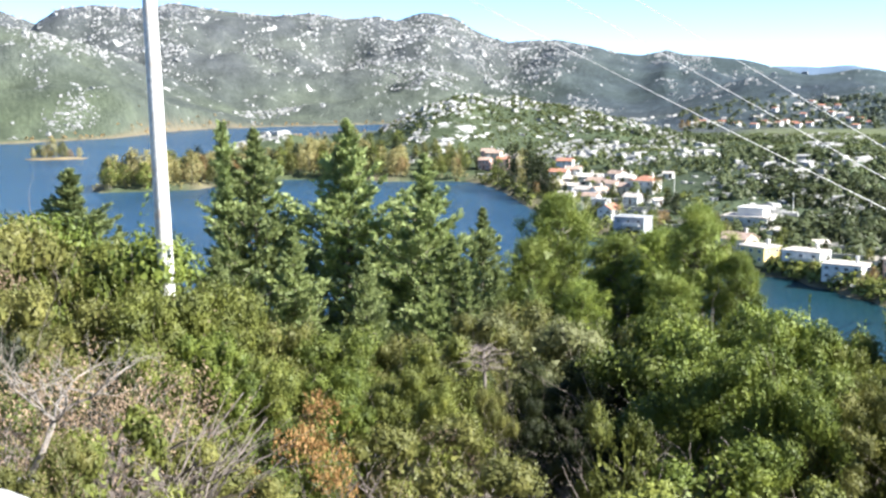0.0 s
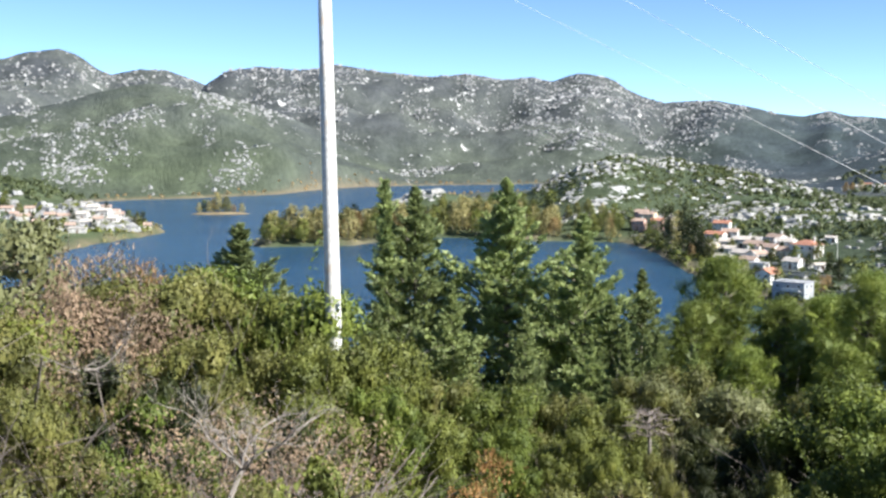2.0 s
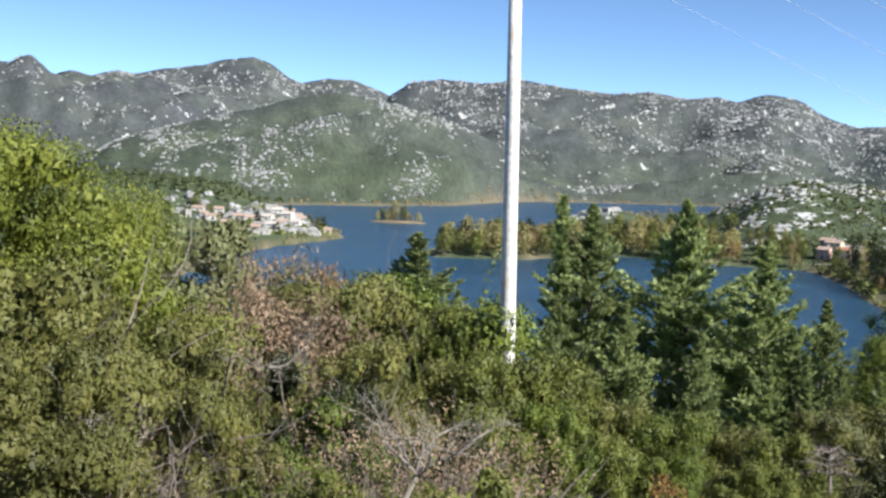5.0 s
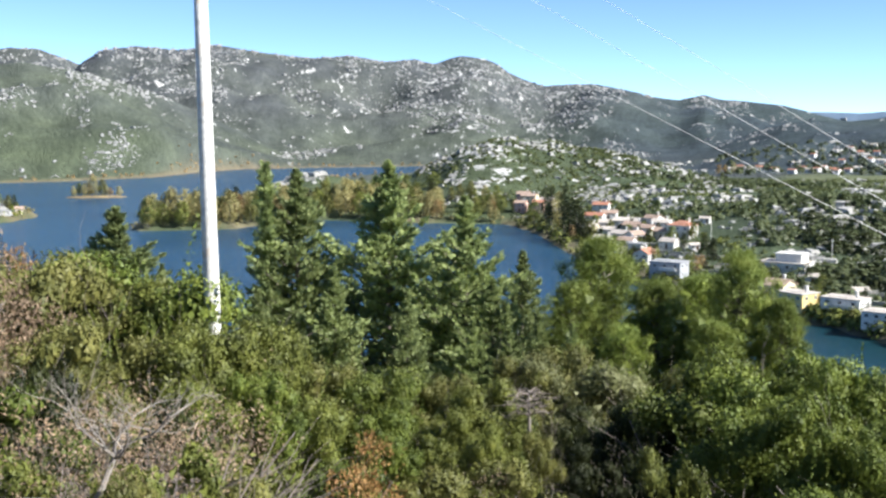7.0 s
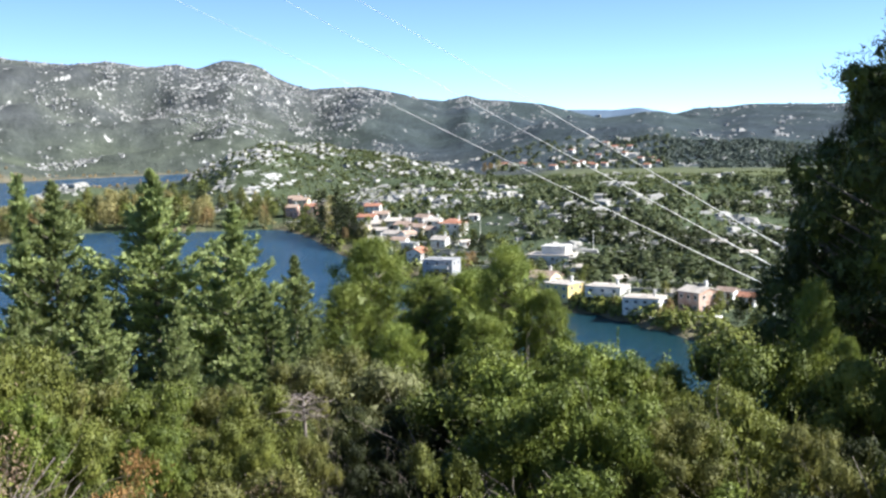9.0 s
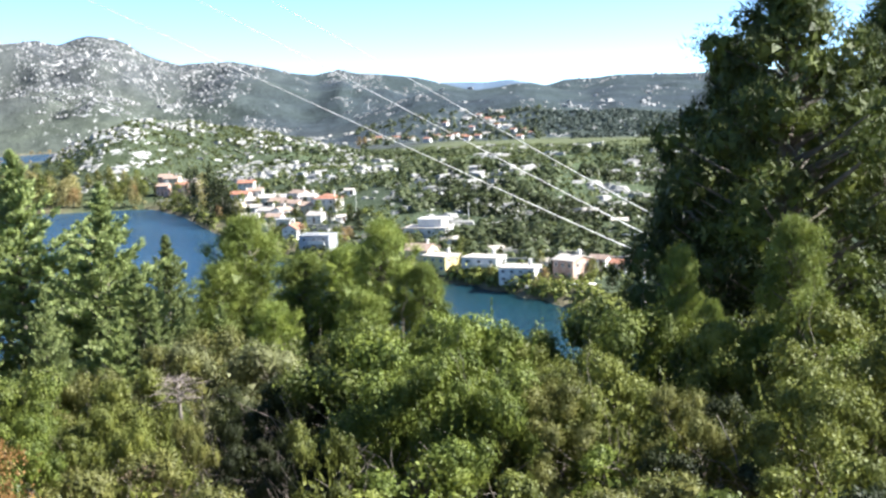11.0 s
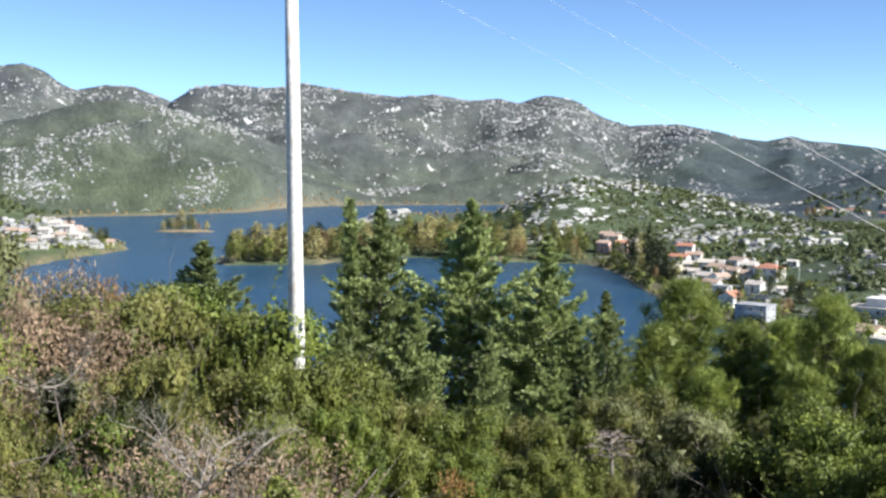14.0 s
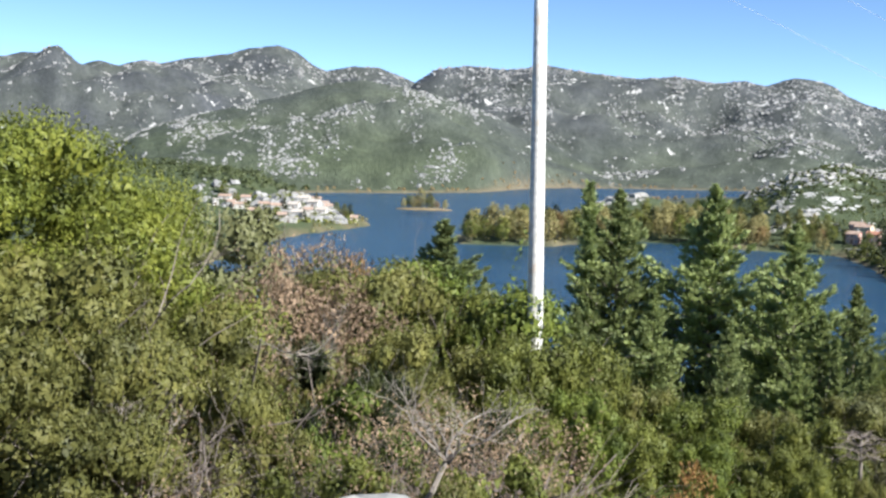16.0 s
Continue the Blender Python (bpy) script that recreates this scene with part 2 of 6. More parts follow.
def shore_distance(x, y):
    """Metres to the shore line: positive on land, negative in the lake."""
    best = np.full(x.shape, 1e9)
    inside = np.zeros(x.shape, bool)
    n = len(shore)
    for i in range(n):
        (ax, ay), (bx, by) = shore[i], shore[(i + 1) % n]
        dx, dy = bx - ax, by - ay
        t = np.clip(((x - ax) * dx + (y - ay) * dy) / (dx * dx + dy * dy), 0, 1)
        best = np.minimum(best, np.hypot(x - ax - t * dx, y - ay - t * dy))
        crosses = (ay > y) != (by > y)
        inside ^= crosses & (x < (bx - ax) * (y - ay) / (dy if abs(dy) > 1e-9 else 1e-9) + ax)
    return np.where(inside, -best, best)


# hill chains: crest distance, foot distance, (bearing, crest height) along the crest
CHAINS = [
    ("left_range", 3300, 2150, [(-60, 190), (-44, 250), (-38.5, 260), (-37.6, 274), (-36, 271), (-35.2, 239), (-34.1, 258), (-33.2, 250), (-32, 267), (-31.2, 257), (-30, 276), (-28.1, 290), (-27, 309), (-25.6, 322), (-24.7, 302), (-23.8, 268), (-23.2, 254), (-21.8, 269), (-20.6, 268), (-19.7, 251), (-18.7, 228), (-15, 205), (-10, 180), (-5, 150), (0, 60)]),
    ("green_hill", 1800, 1190, [(-60, 40), (-37, 22), (-33.6, 34), (-32.3, 60), (-30.1, 83), (-28.2, 98), (-25.5, 121), (-22.7, 145), (-21.3, 151), (-19.8, 143), (-18.1, 135), (-15.6, 112),
                                (-12, 60), (-8, 0)]),
    ("main_range", 2450, 1600, [(-24, 30), (-20, 120), (-18.6, 183), (-17.6, 209), (-15.9, 214), (-14.1, 208), (-12.6, 222), (-11, 213), (-9.5, 206), (-7.7, 201), (-5.8, 199), (-4.3, 192), (-2.5, 201), (-1.5, 192), (-0.1, 206), (1.1, 200), (1.7, 189), (2.3, 170), (3.1, 153), (4, 141), (5.4, 144), (6.5, 147), (7.9, 135), (9, 121), (10.6, 111), (11.8, 121), (12.5, 112), (13.9, 108), (15.5, 99), (18, 70), (22, 40), (30, 20)]),
    ("right_hills", 1950, 1090, [(9, 0), (12, 22), (14, 44), (15.5, 58), (17, 66), (18.2, 62), (19.4, 66), (20.6, 72), (21.6, 70), (22.8, 60), (24.2, 56), (25.6, 64), (27, 60), (29.5, 52), (34, 50), (40, 45), (60, 40)]),
    ("right_range", 3300, 2100, [(17, 30), (20, 60), (22.2, 78), (23, 91), (24.6, 93), (25.5, 99), (27.5, 97), (28.6, 95), (31, 94), (36, 100), (45, 95), (60, 80)]),
]
# single hills: bearing, distance, height, radius across, radius along
KNOLLS = [(3.6, 830, 23, 90, 120), (0.9, 800, 17, 45, 90), (6.9, 850, 13, 70, 90), (-9.2, 960, 14, 60, 60), (-12.3, 830, 4, 40, 60), (12, 620, 9, 70, 90), (20, 520, 10, 60, 70),
          (25, 640, 12, 70, 90), (-27, 850, 10, 90, 60), (-32, 950, 26, 150, 120), (16, 760, 7, 90, 80), (-23.9, 770, 9, 24, 45)]


# stony shelves on the slope below the lookout: x, y, height, radius
SHELVES = [(*near_place(-25.4, 9.7), 0.72, 0.9), (*near_place(-18.5, 9.4), 0.95, 0.55)]


def ground_z(x, y):
    x, y = np.atleast_1d(np.asarray(x, float)), np.atleast_1d(np.asarray(y, float))
    r, b = np.hypot(x, y), np.degrees(np.arctan2(x, y))
    s = shore_distance(x, y)
    low = np.where(s > 0, np.minimum(0.7 * s, 2.3 + 0.016 * s) * (1 + 0.25 * fbm(x, y, 60, 3, 5)), np.maximum(0.25 * s, -9))
    low = np.minimum(low, 8)
    wild = smooth(10, 60, s) * smooth(250, 330, r)
    low = low + wild * (2.6 * fbm(x, y, 110, 4, 3) + 1.2 * fbm(x, y, 22, 3, 9))
    for kb, kr, kh, ka, kl in KNOLLS:
        across = r * np.radians(b - kb)
        bump = np.exp(-((across / ka) ** 2 + ((r - kr) / kl) ** 2))
        low = low + kh * bump * (1 + 0.22 * fbm(x, y, 40, 4, 11)) * smooth(0, 40, s)
    for _, rc, rf, crest in CHAINS:
        cb, ch = np.array([c[0] for c in crest], float), np.array([c[1] for c in crest], float)
        h = np.interp(b + 0.06 * fbm(x, y, 300, 2, 21), cb, ch) * smooth(-75, -60, b) * smooth(75, 60, b)
        foot = rf + 60 * fbm(x, y, 260, 3, 31)
        up = np.clip((r - foot) / (rc - foot), 0, 1)
        rise = np.where(r < rc, 0.55 * up + 0.45 * up * up * (3 - 2 * up), np.maximum(1 - (r - rc) / 900, 0.2))
        spurs = fbm(x, y, 330, 5, 41) * np.sin(np.pi * np.clip(up, 0, 1)) * 0.56
        crag = fbm(x, y, 70, 4, 51) * 0.025
        z = h * np.clip(rise + spurs * np.clip(up * 3, 0, 1) + crag, 0, 1.05)
        low = np.where(s > 0, np.maximum(low, z * smooth(0, 25, s)), low)
    # the near hillside on which the camera stands
    near = np.where(r < 50, 50.4 - 0.29 * r, 35.9 - 0.29 * (r - 50)) + 0.35 * fbm(x, y, 6, 3, 61)
    for sx_, sy_, sh_, sr_ in SHELVES:
        near = near + sh_ * np.exp(-((x - sx_) ** 2 + (y - sy_) ** 2) / sr_ ** 2)
    behind = smooth(70, 120, np.abs(b))
    near = near * (1 - behind) + (50.2 + 0.1 * r * behind) * behind
    side = smooth(230, 120, r)
    return np.where(r < 230, np.maximum(low, near) * side + low * (1 - side), np.where(behind > 0.3, low + behind * 30, low))


# ground: one sheet, finer where it is near and in view
bearings = np.concatenate([np.arange(-180, -48, 4.0), np.arange(-48, 48, 0.2), np.arange(48, 181, 4.0)])
radii = np.sort(np.concatenate([[0.0, 1.5, 3], np.geomspace(4.5, 1000, 130), np.geomspace(1010, 4900, 190), [c[1] - 0.5 for c in CHAINS]]))
BB, RR = np.meshgrid(np.radians(bearings), radii)
GX, GY = RR * np.sin(BB), RR * np.cos(BB)
GZ = ground_z(GX.ravel(), GY.ravel()).reshape(GX.shape)
nr, nb = GX.shape
idx = np.arange(nr * nb).reshape(nr, nb)
faces = np.stack([idx[:-1, :-1], idx[:-1, 1:], idx[1:, 1:], idx[1:, :-1]], -1).reshape(-1, 4)[:, ::-1]
me = bpy.data.meshes.new("ground")
me.vertices.add(nr * nb)
me.vertices.foreach_set("co", np.stack([GX, GY, GZ], -1).astype(np.float32).ravel())
me.loops.add(faces.size)
me.loops.foreach_set("vertex_index", faces.astype(np.int32).ravel())
me.polygons.add(len(faces))
me.polygons.foreach_set("loop_start", np.arange(0, faces.size, 4, dtype=np.int32))
me.polygons.foreach_set("use_smooth", np.ones(len(faces), bool))
me.update(calc_edges=True)
me.validate()

# how stony the ground is, place by place
gb, sd = np.degrees(BB), shore_distance(GX.ravel(), GY.ravel()).reshape(GX.shape)
stony = 0.30 + 0.0 * GX
stony += 0.20 * np.exp(-(((gb - 3.4) / 3.4) ** 2 + ((RR - 800) / 150) ** 2))
stony += 0.08 * np.exp(-(((gb - 9) / 5) ** 2 + ((RR - 720) / 120) ** 2))
stony += 0.25 * np.exp(-(((gb - 1.2) / 1.6) ** 2 + ((RR - 740) / 60) ** 2))
stony += 0.22 * np.exp(-(((gb + 9) / 1.6) ** 2 + ((RR - 950) / 60) ** 2))
stony += 0.10 * smooth(1250, 1500, RR) * smooth(9, 1, gb)
stony += 0.06 * smooth(60, 170, GZ)
stony -= 0.10 * smooth(-12, -22, gb) * smooth(2300, 2100, RR)
stony += 0.16 * fbm(GX, GY, 240, 3, 77)
stony -= 0.6 * np.exp(-((sd / 26) ** 2)) * (RR < 1000)
stony -= 0.5 * smooth(60, 20, np.abs(RR - 1050)) * smooth(14, 16, gb)
stony -= 1.0 * smooth(280, 200, RR)
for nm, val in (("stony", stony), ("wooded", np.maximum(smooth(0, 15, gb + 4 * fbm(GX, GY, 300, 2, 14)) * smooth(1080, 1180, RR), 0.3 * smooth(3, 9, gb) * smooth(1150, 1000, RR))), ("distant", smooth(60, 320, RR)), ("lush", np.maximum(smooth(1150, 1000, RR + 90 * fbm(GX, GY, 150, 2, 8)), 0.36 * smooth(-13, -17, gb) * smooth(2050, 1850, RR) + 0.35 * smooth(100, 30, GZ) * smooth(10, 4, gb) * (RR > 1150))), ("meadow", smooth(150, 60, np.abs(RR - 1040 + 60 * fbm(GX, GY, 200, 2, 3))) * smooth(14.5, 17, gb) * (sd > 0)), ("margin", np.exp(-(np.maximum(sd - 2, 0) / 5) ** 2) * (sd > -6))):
    at = me.attributes.new(nm, "FLOAT", "POINT")
    at.data.foreach_set("value", val.astype(np.float32).ravel())

# gullies and outcrops run down the mountain sides: lengths along the slope are drawn out
far = RR > 1100
along = np.stack([np.where(far, BB * 2000, GX), np.where(far, RR * 0.40, GY), np.where(far, GZ * 0.6, GZ)], -1)
at = me.attributes.new("slope_place", "FLOAT_VECTOR", "POINT")
at.data.foreach_set("vector", along.astype(np.float32).ravel())

m, n, l, b = material("hillside", 0.95)


def attr(name):
    a = n.new("ShaderNodeAttribute")
    a.attribute_name = name
    return a.outputs["Fac"]


def math_node(op, a, bb, cc=None):
    q = n.new("ShaderNodeMath")
    q.operation = op
    for sock, v in zip(q.inputs, (a, bb, cc)):
        if v is None:
            continue
        if isinstance(v, (int, float)):
            sock.default_value = v
        else:
            l.new(v, sock)
    return q.outputs[0]


scrub_big, scrub_small, scrub_mid = noise_tex(n, l, 0.006, 4), noise_tex(n, l, 0.16, 5, rough=0.7), noise_tex(n, l, 0.03, 5, rough=0.65)
# scrub colour is greyed and blued to carry distance haze
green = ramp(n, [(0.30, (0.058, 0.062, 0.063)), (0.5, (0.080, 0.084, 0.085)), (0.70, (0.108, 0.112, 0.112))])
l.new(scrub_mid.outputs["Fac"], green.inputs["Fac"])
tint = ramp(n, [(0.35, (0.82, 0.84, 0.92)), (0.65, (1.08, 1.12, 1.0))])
l.new(scrub_big.outputs["Fac"], tint.inputs["Fac"])
fine = ramp(n, [(0.30, (0.72, 0.74, 0.72)), (0.68, (1.2, 1.2, 1.17))])
l.new(scrub_small.outputs["Fac"], fine.inputs["Fac"])
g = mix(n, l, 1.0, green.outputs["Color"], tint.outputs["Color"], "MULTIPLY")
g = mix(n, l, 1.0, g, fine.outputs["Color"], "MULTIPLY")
# woods darken the right-hand slopes; the bluish cast is haze put into colour
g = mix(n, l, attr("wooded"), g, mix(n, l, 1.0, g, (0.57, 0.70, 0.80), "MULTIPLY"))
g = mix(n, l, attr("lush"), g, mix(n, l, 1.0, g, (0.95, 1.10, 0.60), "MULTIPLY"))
g = mix(n, l, math_node("MULTIPLY", attr("margin"), 0.6), g, (0.24, 0.19, 0.12))
g = mix(n, l, math_node("MULTIPLY", attr("meadow"), 0.6), g, (0.15, 0.165, 0.075))
# limestone outcrops: clusters of small pale blocks
cluster, blocks = noise_tex(n, l, 0.014, 4, rough=0.6), noise_tex(n, l, 0.075, 5, rough=0.66)
amount = math_node("ADD", math_node("MULTIPLY", cluster.outputs["Fac"], 0.45), math_node("MULTIPLY", blocks.outputs["Fac"], 1.0))
amount = math_node("ADD", amount, math_node("MULTIPLY_ADD", attr("stony"), 0.45, -0.155))
place_on_slope = n.new("ShaderNodeAttribute")
place_on_slope.attribute_name = "slope_place"
for tex in (scrub_small, scrub_mid, cluster, blocks):
    l.new(place_on_slope.outputs["Vector"], tex.inputs["Vector"])
rockmask = ramp(n, [(0.91, (0, 0, 0)), (0.93, (1, 1, 1))])
l.new(amount, rockmask.inputs["Fac"])
stone = ramp(n, [(0.3, (0.32, 0.315, 0.30)), (0.65, (0.58, 0.57, 0.55))])
l.new(scrub_small.outputs["Fac"], stone.inputs["Fac"])
# earth and dry litter under the thicket
litter_tex = noise_tex(n, l, 3.0, 6, rough=0.7)
litter = ramp(n, [(0.35, (0.050, 0.040, 0.028)), (0.55, (0.110, 0.088, 0.058)), (0.7, (0.19, 0.16, 0.11))])
l.new(litter_tex.outputs["Fac"], litter.inputs["Fac"])
g = mix(n, l, attr("distant"), litter.outputs["Color"], g)
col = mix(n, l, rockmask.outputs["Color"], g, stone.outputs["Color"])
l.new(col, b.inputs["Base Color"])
b.inputs["Specular IOR Level"].default_value = 0.15
bp = n.new("ShaderNodeBump")
bp.inputs["Distance"].default_value = 2.5
l.new(math_node("MULTIPLY_ADD", attr("distant"), 0.87, 0.03), bp.inputs["Strength"])
l.new(scrub_small.outputs["Fac"], bp.inputs["Height"])
l.new(bp.outputs["Normal"], b.inputs["Normal"])
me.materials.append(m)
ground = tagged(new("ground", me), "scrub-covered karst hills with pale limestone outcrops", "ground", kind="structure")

# the farthest ridge closes the valley; blue distance haze is put into its colour
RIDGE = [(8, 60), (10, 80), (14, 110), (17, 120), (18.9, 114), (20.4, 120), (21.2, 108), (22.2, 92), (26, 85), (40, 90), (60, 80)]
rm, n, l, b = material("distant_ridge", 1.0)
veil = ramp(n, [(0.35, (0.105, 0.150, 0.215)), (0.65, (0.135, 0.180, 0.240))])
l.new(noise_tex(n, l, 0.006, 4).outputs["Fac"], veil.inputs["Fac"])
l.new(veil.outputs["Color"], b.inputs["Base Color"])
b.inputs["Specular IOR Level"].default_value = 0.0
rb = np.arange(8, 60, 0.15)
rh = np.interp(rb, [q[0] for q in RIDGE], [q[1] for q in RIDGE]) + 3.0 * fbm(rb * 60, rb * 0, 60, 4, 19)
rv = []
for f, dist in ((0.0, 4150), (0.45, 4350), (0.8, 4500), (1.0, 4600), (0.6, 4800)):
    rv += [(*place(q, dist), f * h - 4) for q, h in zip(rb, rh)]
k = len(rb)
rf_ = [(i * k + q, i * k + q + 1, (i + 1) * k + q + 1, (i + 1) * k + q) for i in range(4) for q in range(k - 1)]
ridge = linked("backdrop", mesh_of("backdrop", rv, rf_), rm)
tagged(ridge, "distant mountain ridge beyond the valley, coloured blue for haze", "mountain", kind="structure")

# the lake
lm, n, l, b = material("lake_water", 0.22)
b.inputs["IOR"].default_value = 1.33
deep = noise_tex(n, l, 0.012, 3)
r = ramp(n, [(0.35, (0.016, 0.052, 0.100)), (0.65, (0.023, 0.070, 0.130))])
l.new(deep.outputs["Fac"], r.inputs["Fac"])
# the shallow arm in front of the village is greener
tc = n.new("ShaderNodeTexCoord")
sep = n.new("ShaderNodeSeparateXYZ")
l.new(tc.outputs["Object"], sep.inputs[0])
mr = n.new("ShaderNodeMapRange")
mr.inputs["From Min"].default_value, mr.inputs["From Max"].default_value = 30, 100
l.new(sep.outputs["X"], mr.inputs["Value"])
l.new(mix(n, l, mr.outputs["Result"], r.outputs["Color"], (0.010, 0.040, 0.050)), b.inputs["Base Color"])
w1, w2 = noise_tex(n, l, 0.9, 4), noise_tex(n, l, 0.12, 3)
bp = n.new("ShaderNodeBump")
bp.inputs["Strength"].default_value, bp.inputs["Distance"].default_value = 1.0, 0.9
l.new(w1.outputs["Fac"], bp.inputs["Height"])
l.new(bp.outputs["Normal"], b.inputs["Normal"])
bm = bmesh.new()
c = [bm.verts.new((*place(bb, rr), 0)) for bb, rr in ((-50, 130), (-42, 1900), (-25, 1750), (-10, 1750), (6, 1750), (12, 900), (30, 420), (48, 130))]
bm.faces.new(c[::-1])
water = part("water", bm, lm)
tagged(water, "blue lake water ruffled by a light breeze", "lake", kind="structure")

# ---- plants ----
def unit(v):
    return v / np.maximum(np.linalg.norm(v, axis=-1, keepdims=True), 1e-9)


def leaf_quads(pos, facing, length, width, fold=0.25):
    """Pointed leaves at pos, growing roughly along facing."""
    n = len(pos)
    along = unit(facing + 0.75 * rng.normal(size=(n, 3)))
    side = unit(np.cross(along, rng.normal(size=(n, 3))))
    up = np.cross(side, along)
    ln = (length * rng.uniform(0.6, 1.3, n))[:, None]
    wd = (width * rng.uniform(0.6, 1.3, n))[:, None]
    tip = pos + along * ln
    mid = pos + along * ln * 0.45 + up * ln * fold * 0.3
    return np.stack([pos, mid + side * wd * 0.5, tip, mid - side * wd * 0.5], 1)


def limb_mesh(name, height, spread, stems, seed, thick=0.05, wild=0.1, forks=3):
    """Stems that fork towards the crown."""
    r = random.Random(seed)
    bm = bmesh.new()
    for s in range(stems):
        a = 2 * math.pi * s / stems + r.uniform(-0.5, 0.5)
        p = Vector((0.08 * math.cos(a), 0.08 * math.sin(a), -0.25))
        pts, rad = [p.copy()], [thick]
        for k in range(5):
            p = p + Vector((math.cos(a) * spread * 0.16 + r.uniform(-wild, wild) * spread * 0.8, math.sin(a) * spread * 0.16 + r.uniform(-wild, wild) * spread * 0.8, (height + 0.25) * 0.17 * r.uniform(0.6, 1.2)))
            a += r.uniform(-0.9, 0.9)
            pts.append(p.copy())
            rad.append(thick * (1 - 0.16 * (k + 1)))
        tube(bm, pts, rad, 5)
        for f in range(forks):
            i = r.randint(1, 4)
            q = pts[i].copy()
            b = a + r.uniform(-1.6, 1.6)
            fp, fr = [q.copy()], [rad[i] * 0.6]
            for k in range(3):
                q = q + Vector((math.cos(b) * spread * 0.15, math.sin(b) * spread * 0.15, height * r.uniform(0.02, 0.14)))
                b += r.uniform(-0.6, 0.6)
                fp.append(q.copy())
                fr.append(rad[i] * 0.6 * (1 - 0.28 * (k + 1)))
            tube(bm, fp, fr, 4)
    me = bpy.data.meshes.new(name)
    bm.to_mesh(me)
    bm.free()
    return me


def crooked(bm, r, p, way, length, rad, depth):
    """A crooked branch that forks into finer ones."""
    pts, rr = [p.copy()], [rad]
    bend = 0.65 if rad > 0.03 else 0.4
    for k in range(5):
        way = (way + Vector((r.uniform(-bend, bend), r.uniform(-bend, bend), r.uniform(-0.35, 0.4)))).normalized()
        p = p + way * length * 0.2
        pts.append(p.copy())
        rr.append(rad * (1 - 0.13 * (k + 1)))
    tube(bm, pts, rr, 5 if rad > 0.02 else 3)
    if depth:
        for q in pts[2:]:
            side = (way + Vector((r.uniform(-1.2, 1.2), r.uniform(-1.2, 1.2), r.uniform(-0.3, 0.6)))).normalized()
            crooked(bm, r, q.copy(), side, length * r.uniform(0.4, 0.7), rad * 0.5, depth - 1)


def crooked_mesh(name, stems, length, rad, depth, seed, upright=0.6):
    r = random.Random(seed)
    bm = bmesh.new()
    for k in range(stems):
        a = 2 * math.pi * k / stems + r.uniform(-0.4, 0.4)
        crooked(bm, r, Vector((0, 0, -0.15)), Vector((math.cos(a), math.sin(a), upright)).normalized(), length * r.uniform(0.8, 1.15), rad, depth)
    me = bpy.data.meshes.new(name)
    bm.to_mesh(me)
    bm.free()
    return me


def leaf_plates(pos, normal, length, width, lift=0.3, jitter=0.5, back=0.0):
    """Leaves that lie over one another on a bough, each turned roughly outwards."""
    n = len(pos)
    nor = unit(normal + jitter * rng.normal(size=(n, 3)))
    along = rng.normal(size=(n, 3)) + np.array([0, 0, 0.5])
    along = unit(along - nor * np.sum(along * nor, axis=1, keepdims=True) + nor * lift)
    side = unit(np.cross(along, nor))
    ln = (length * rng.uniform(0.6, 1.35, n))[:, None]
    wd = (width * rng.uniform(0.65, 1.3, n))[:, None]
    pos = pos - along * ln * back
    mid = pos + along * ln * 0.45 + nor * ln * 0.06
    return np.stack([pos, mid + side * wd * 0.5, pos + along * ln, mid - side * wd * 0.5], 1)


def bough(n, centre, radii, outward, size, narrow, ragged=0.22, jitter=0.3, open_=False, closed=1.0):
    """One rounded bough: leaves over the outer side of an uneven lump."""
    d = unit(rng.normal(size=(n, 3)) + 0.75 * np.asarray(outward))
    k = 1 + ragged * np.sin(5 * d[:, :1] + centre[0] * 7) * np.sin(5 * d[:, 2:] + centre[1] * 5) + 0.12 * rng.normal(size=(n, 1))
    k = k * np.where(rng.random((n, 1)) < 0.22, rng.uniform(0.45, 0.9, (n, 1)), 1.0)
    pos = np.asarray(centre) + d * k * np.asarray(radii)
    if open_:
        return leaf_plates(pos, d, size, size * narrow, jitter=1.0)
    # the closed mass of leaves behind the outer ones
    s = float(np.mean(radii))
    w = min(1.0 * s, 1.7 * size)
    m = max(4, int(closed * np.clip(5.0 * s * s / (0.4 * w * w), 12, 120)))
    u = np.linspace(-0.85, 0.97, m)
    h = unit(np.stack([np.sin(2.4 * np.arange(m)) * np.sqrt(1 - u ** 2), np.cos(2.4 * np.arange(m)) * np.sqrt(1 - u ** 2), u], 1) + 0.15 * rng.normal(size=(m, 3)))
    mass = leaf_plates(np.asarray(centre) + h * 0.66 * np.asarray(radii), h, w, 0.9 * w, lift=0.0, jitter=0.25, back=0.5)
    return np.concatenate([leaf_plates(pos, d, size, size * narrow, jitter=jitter), mass])


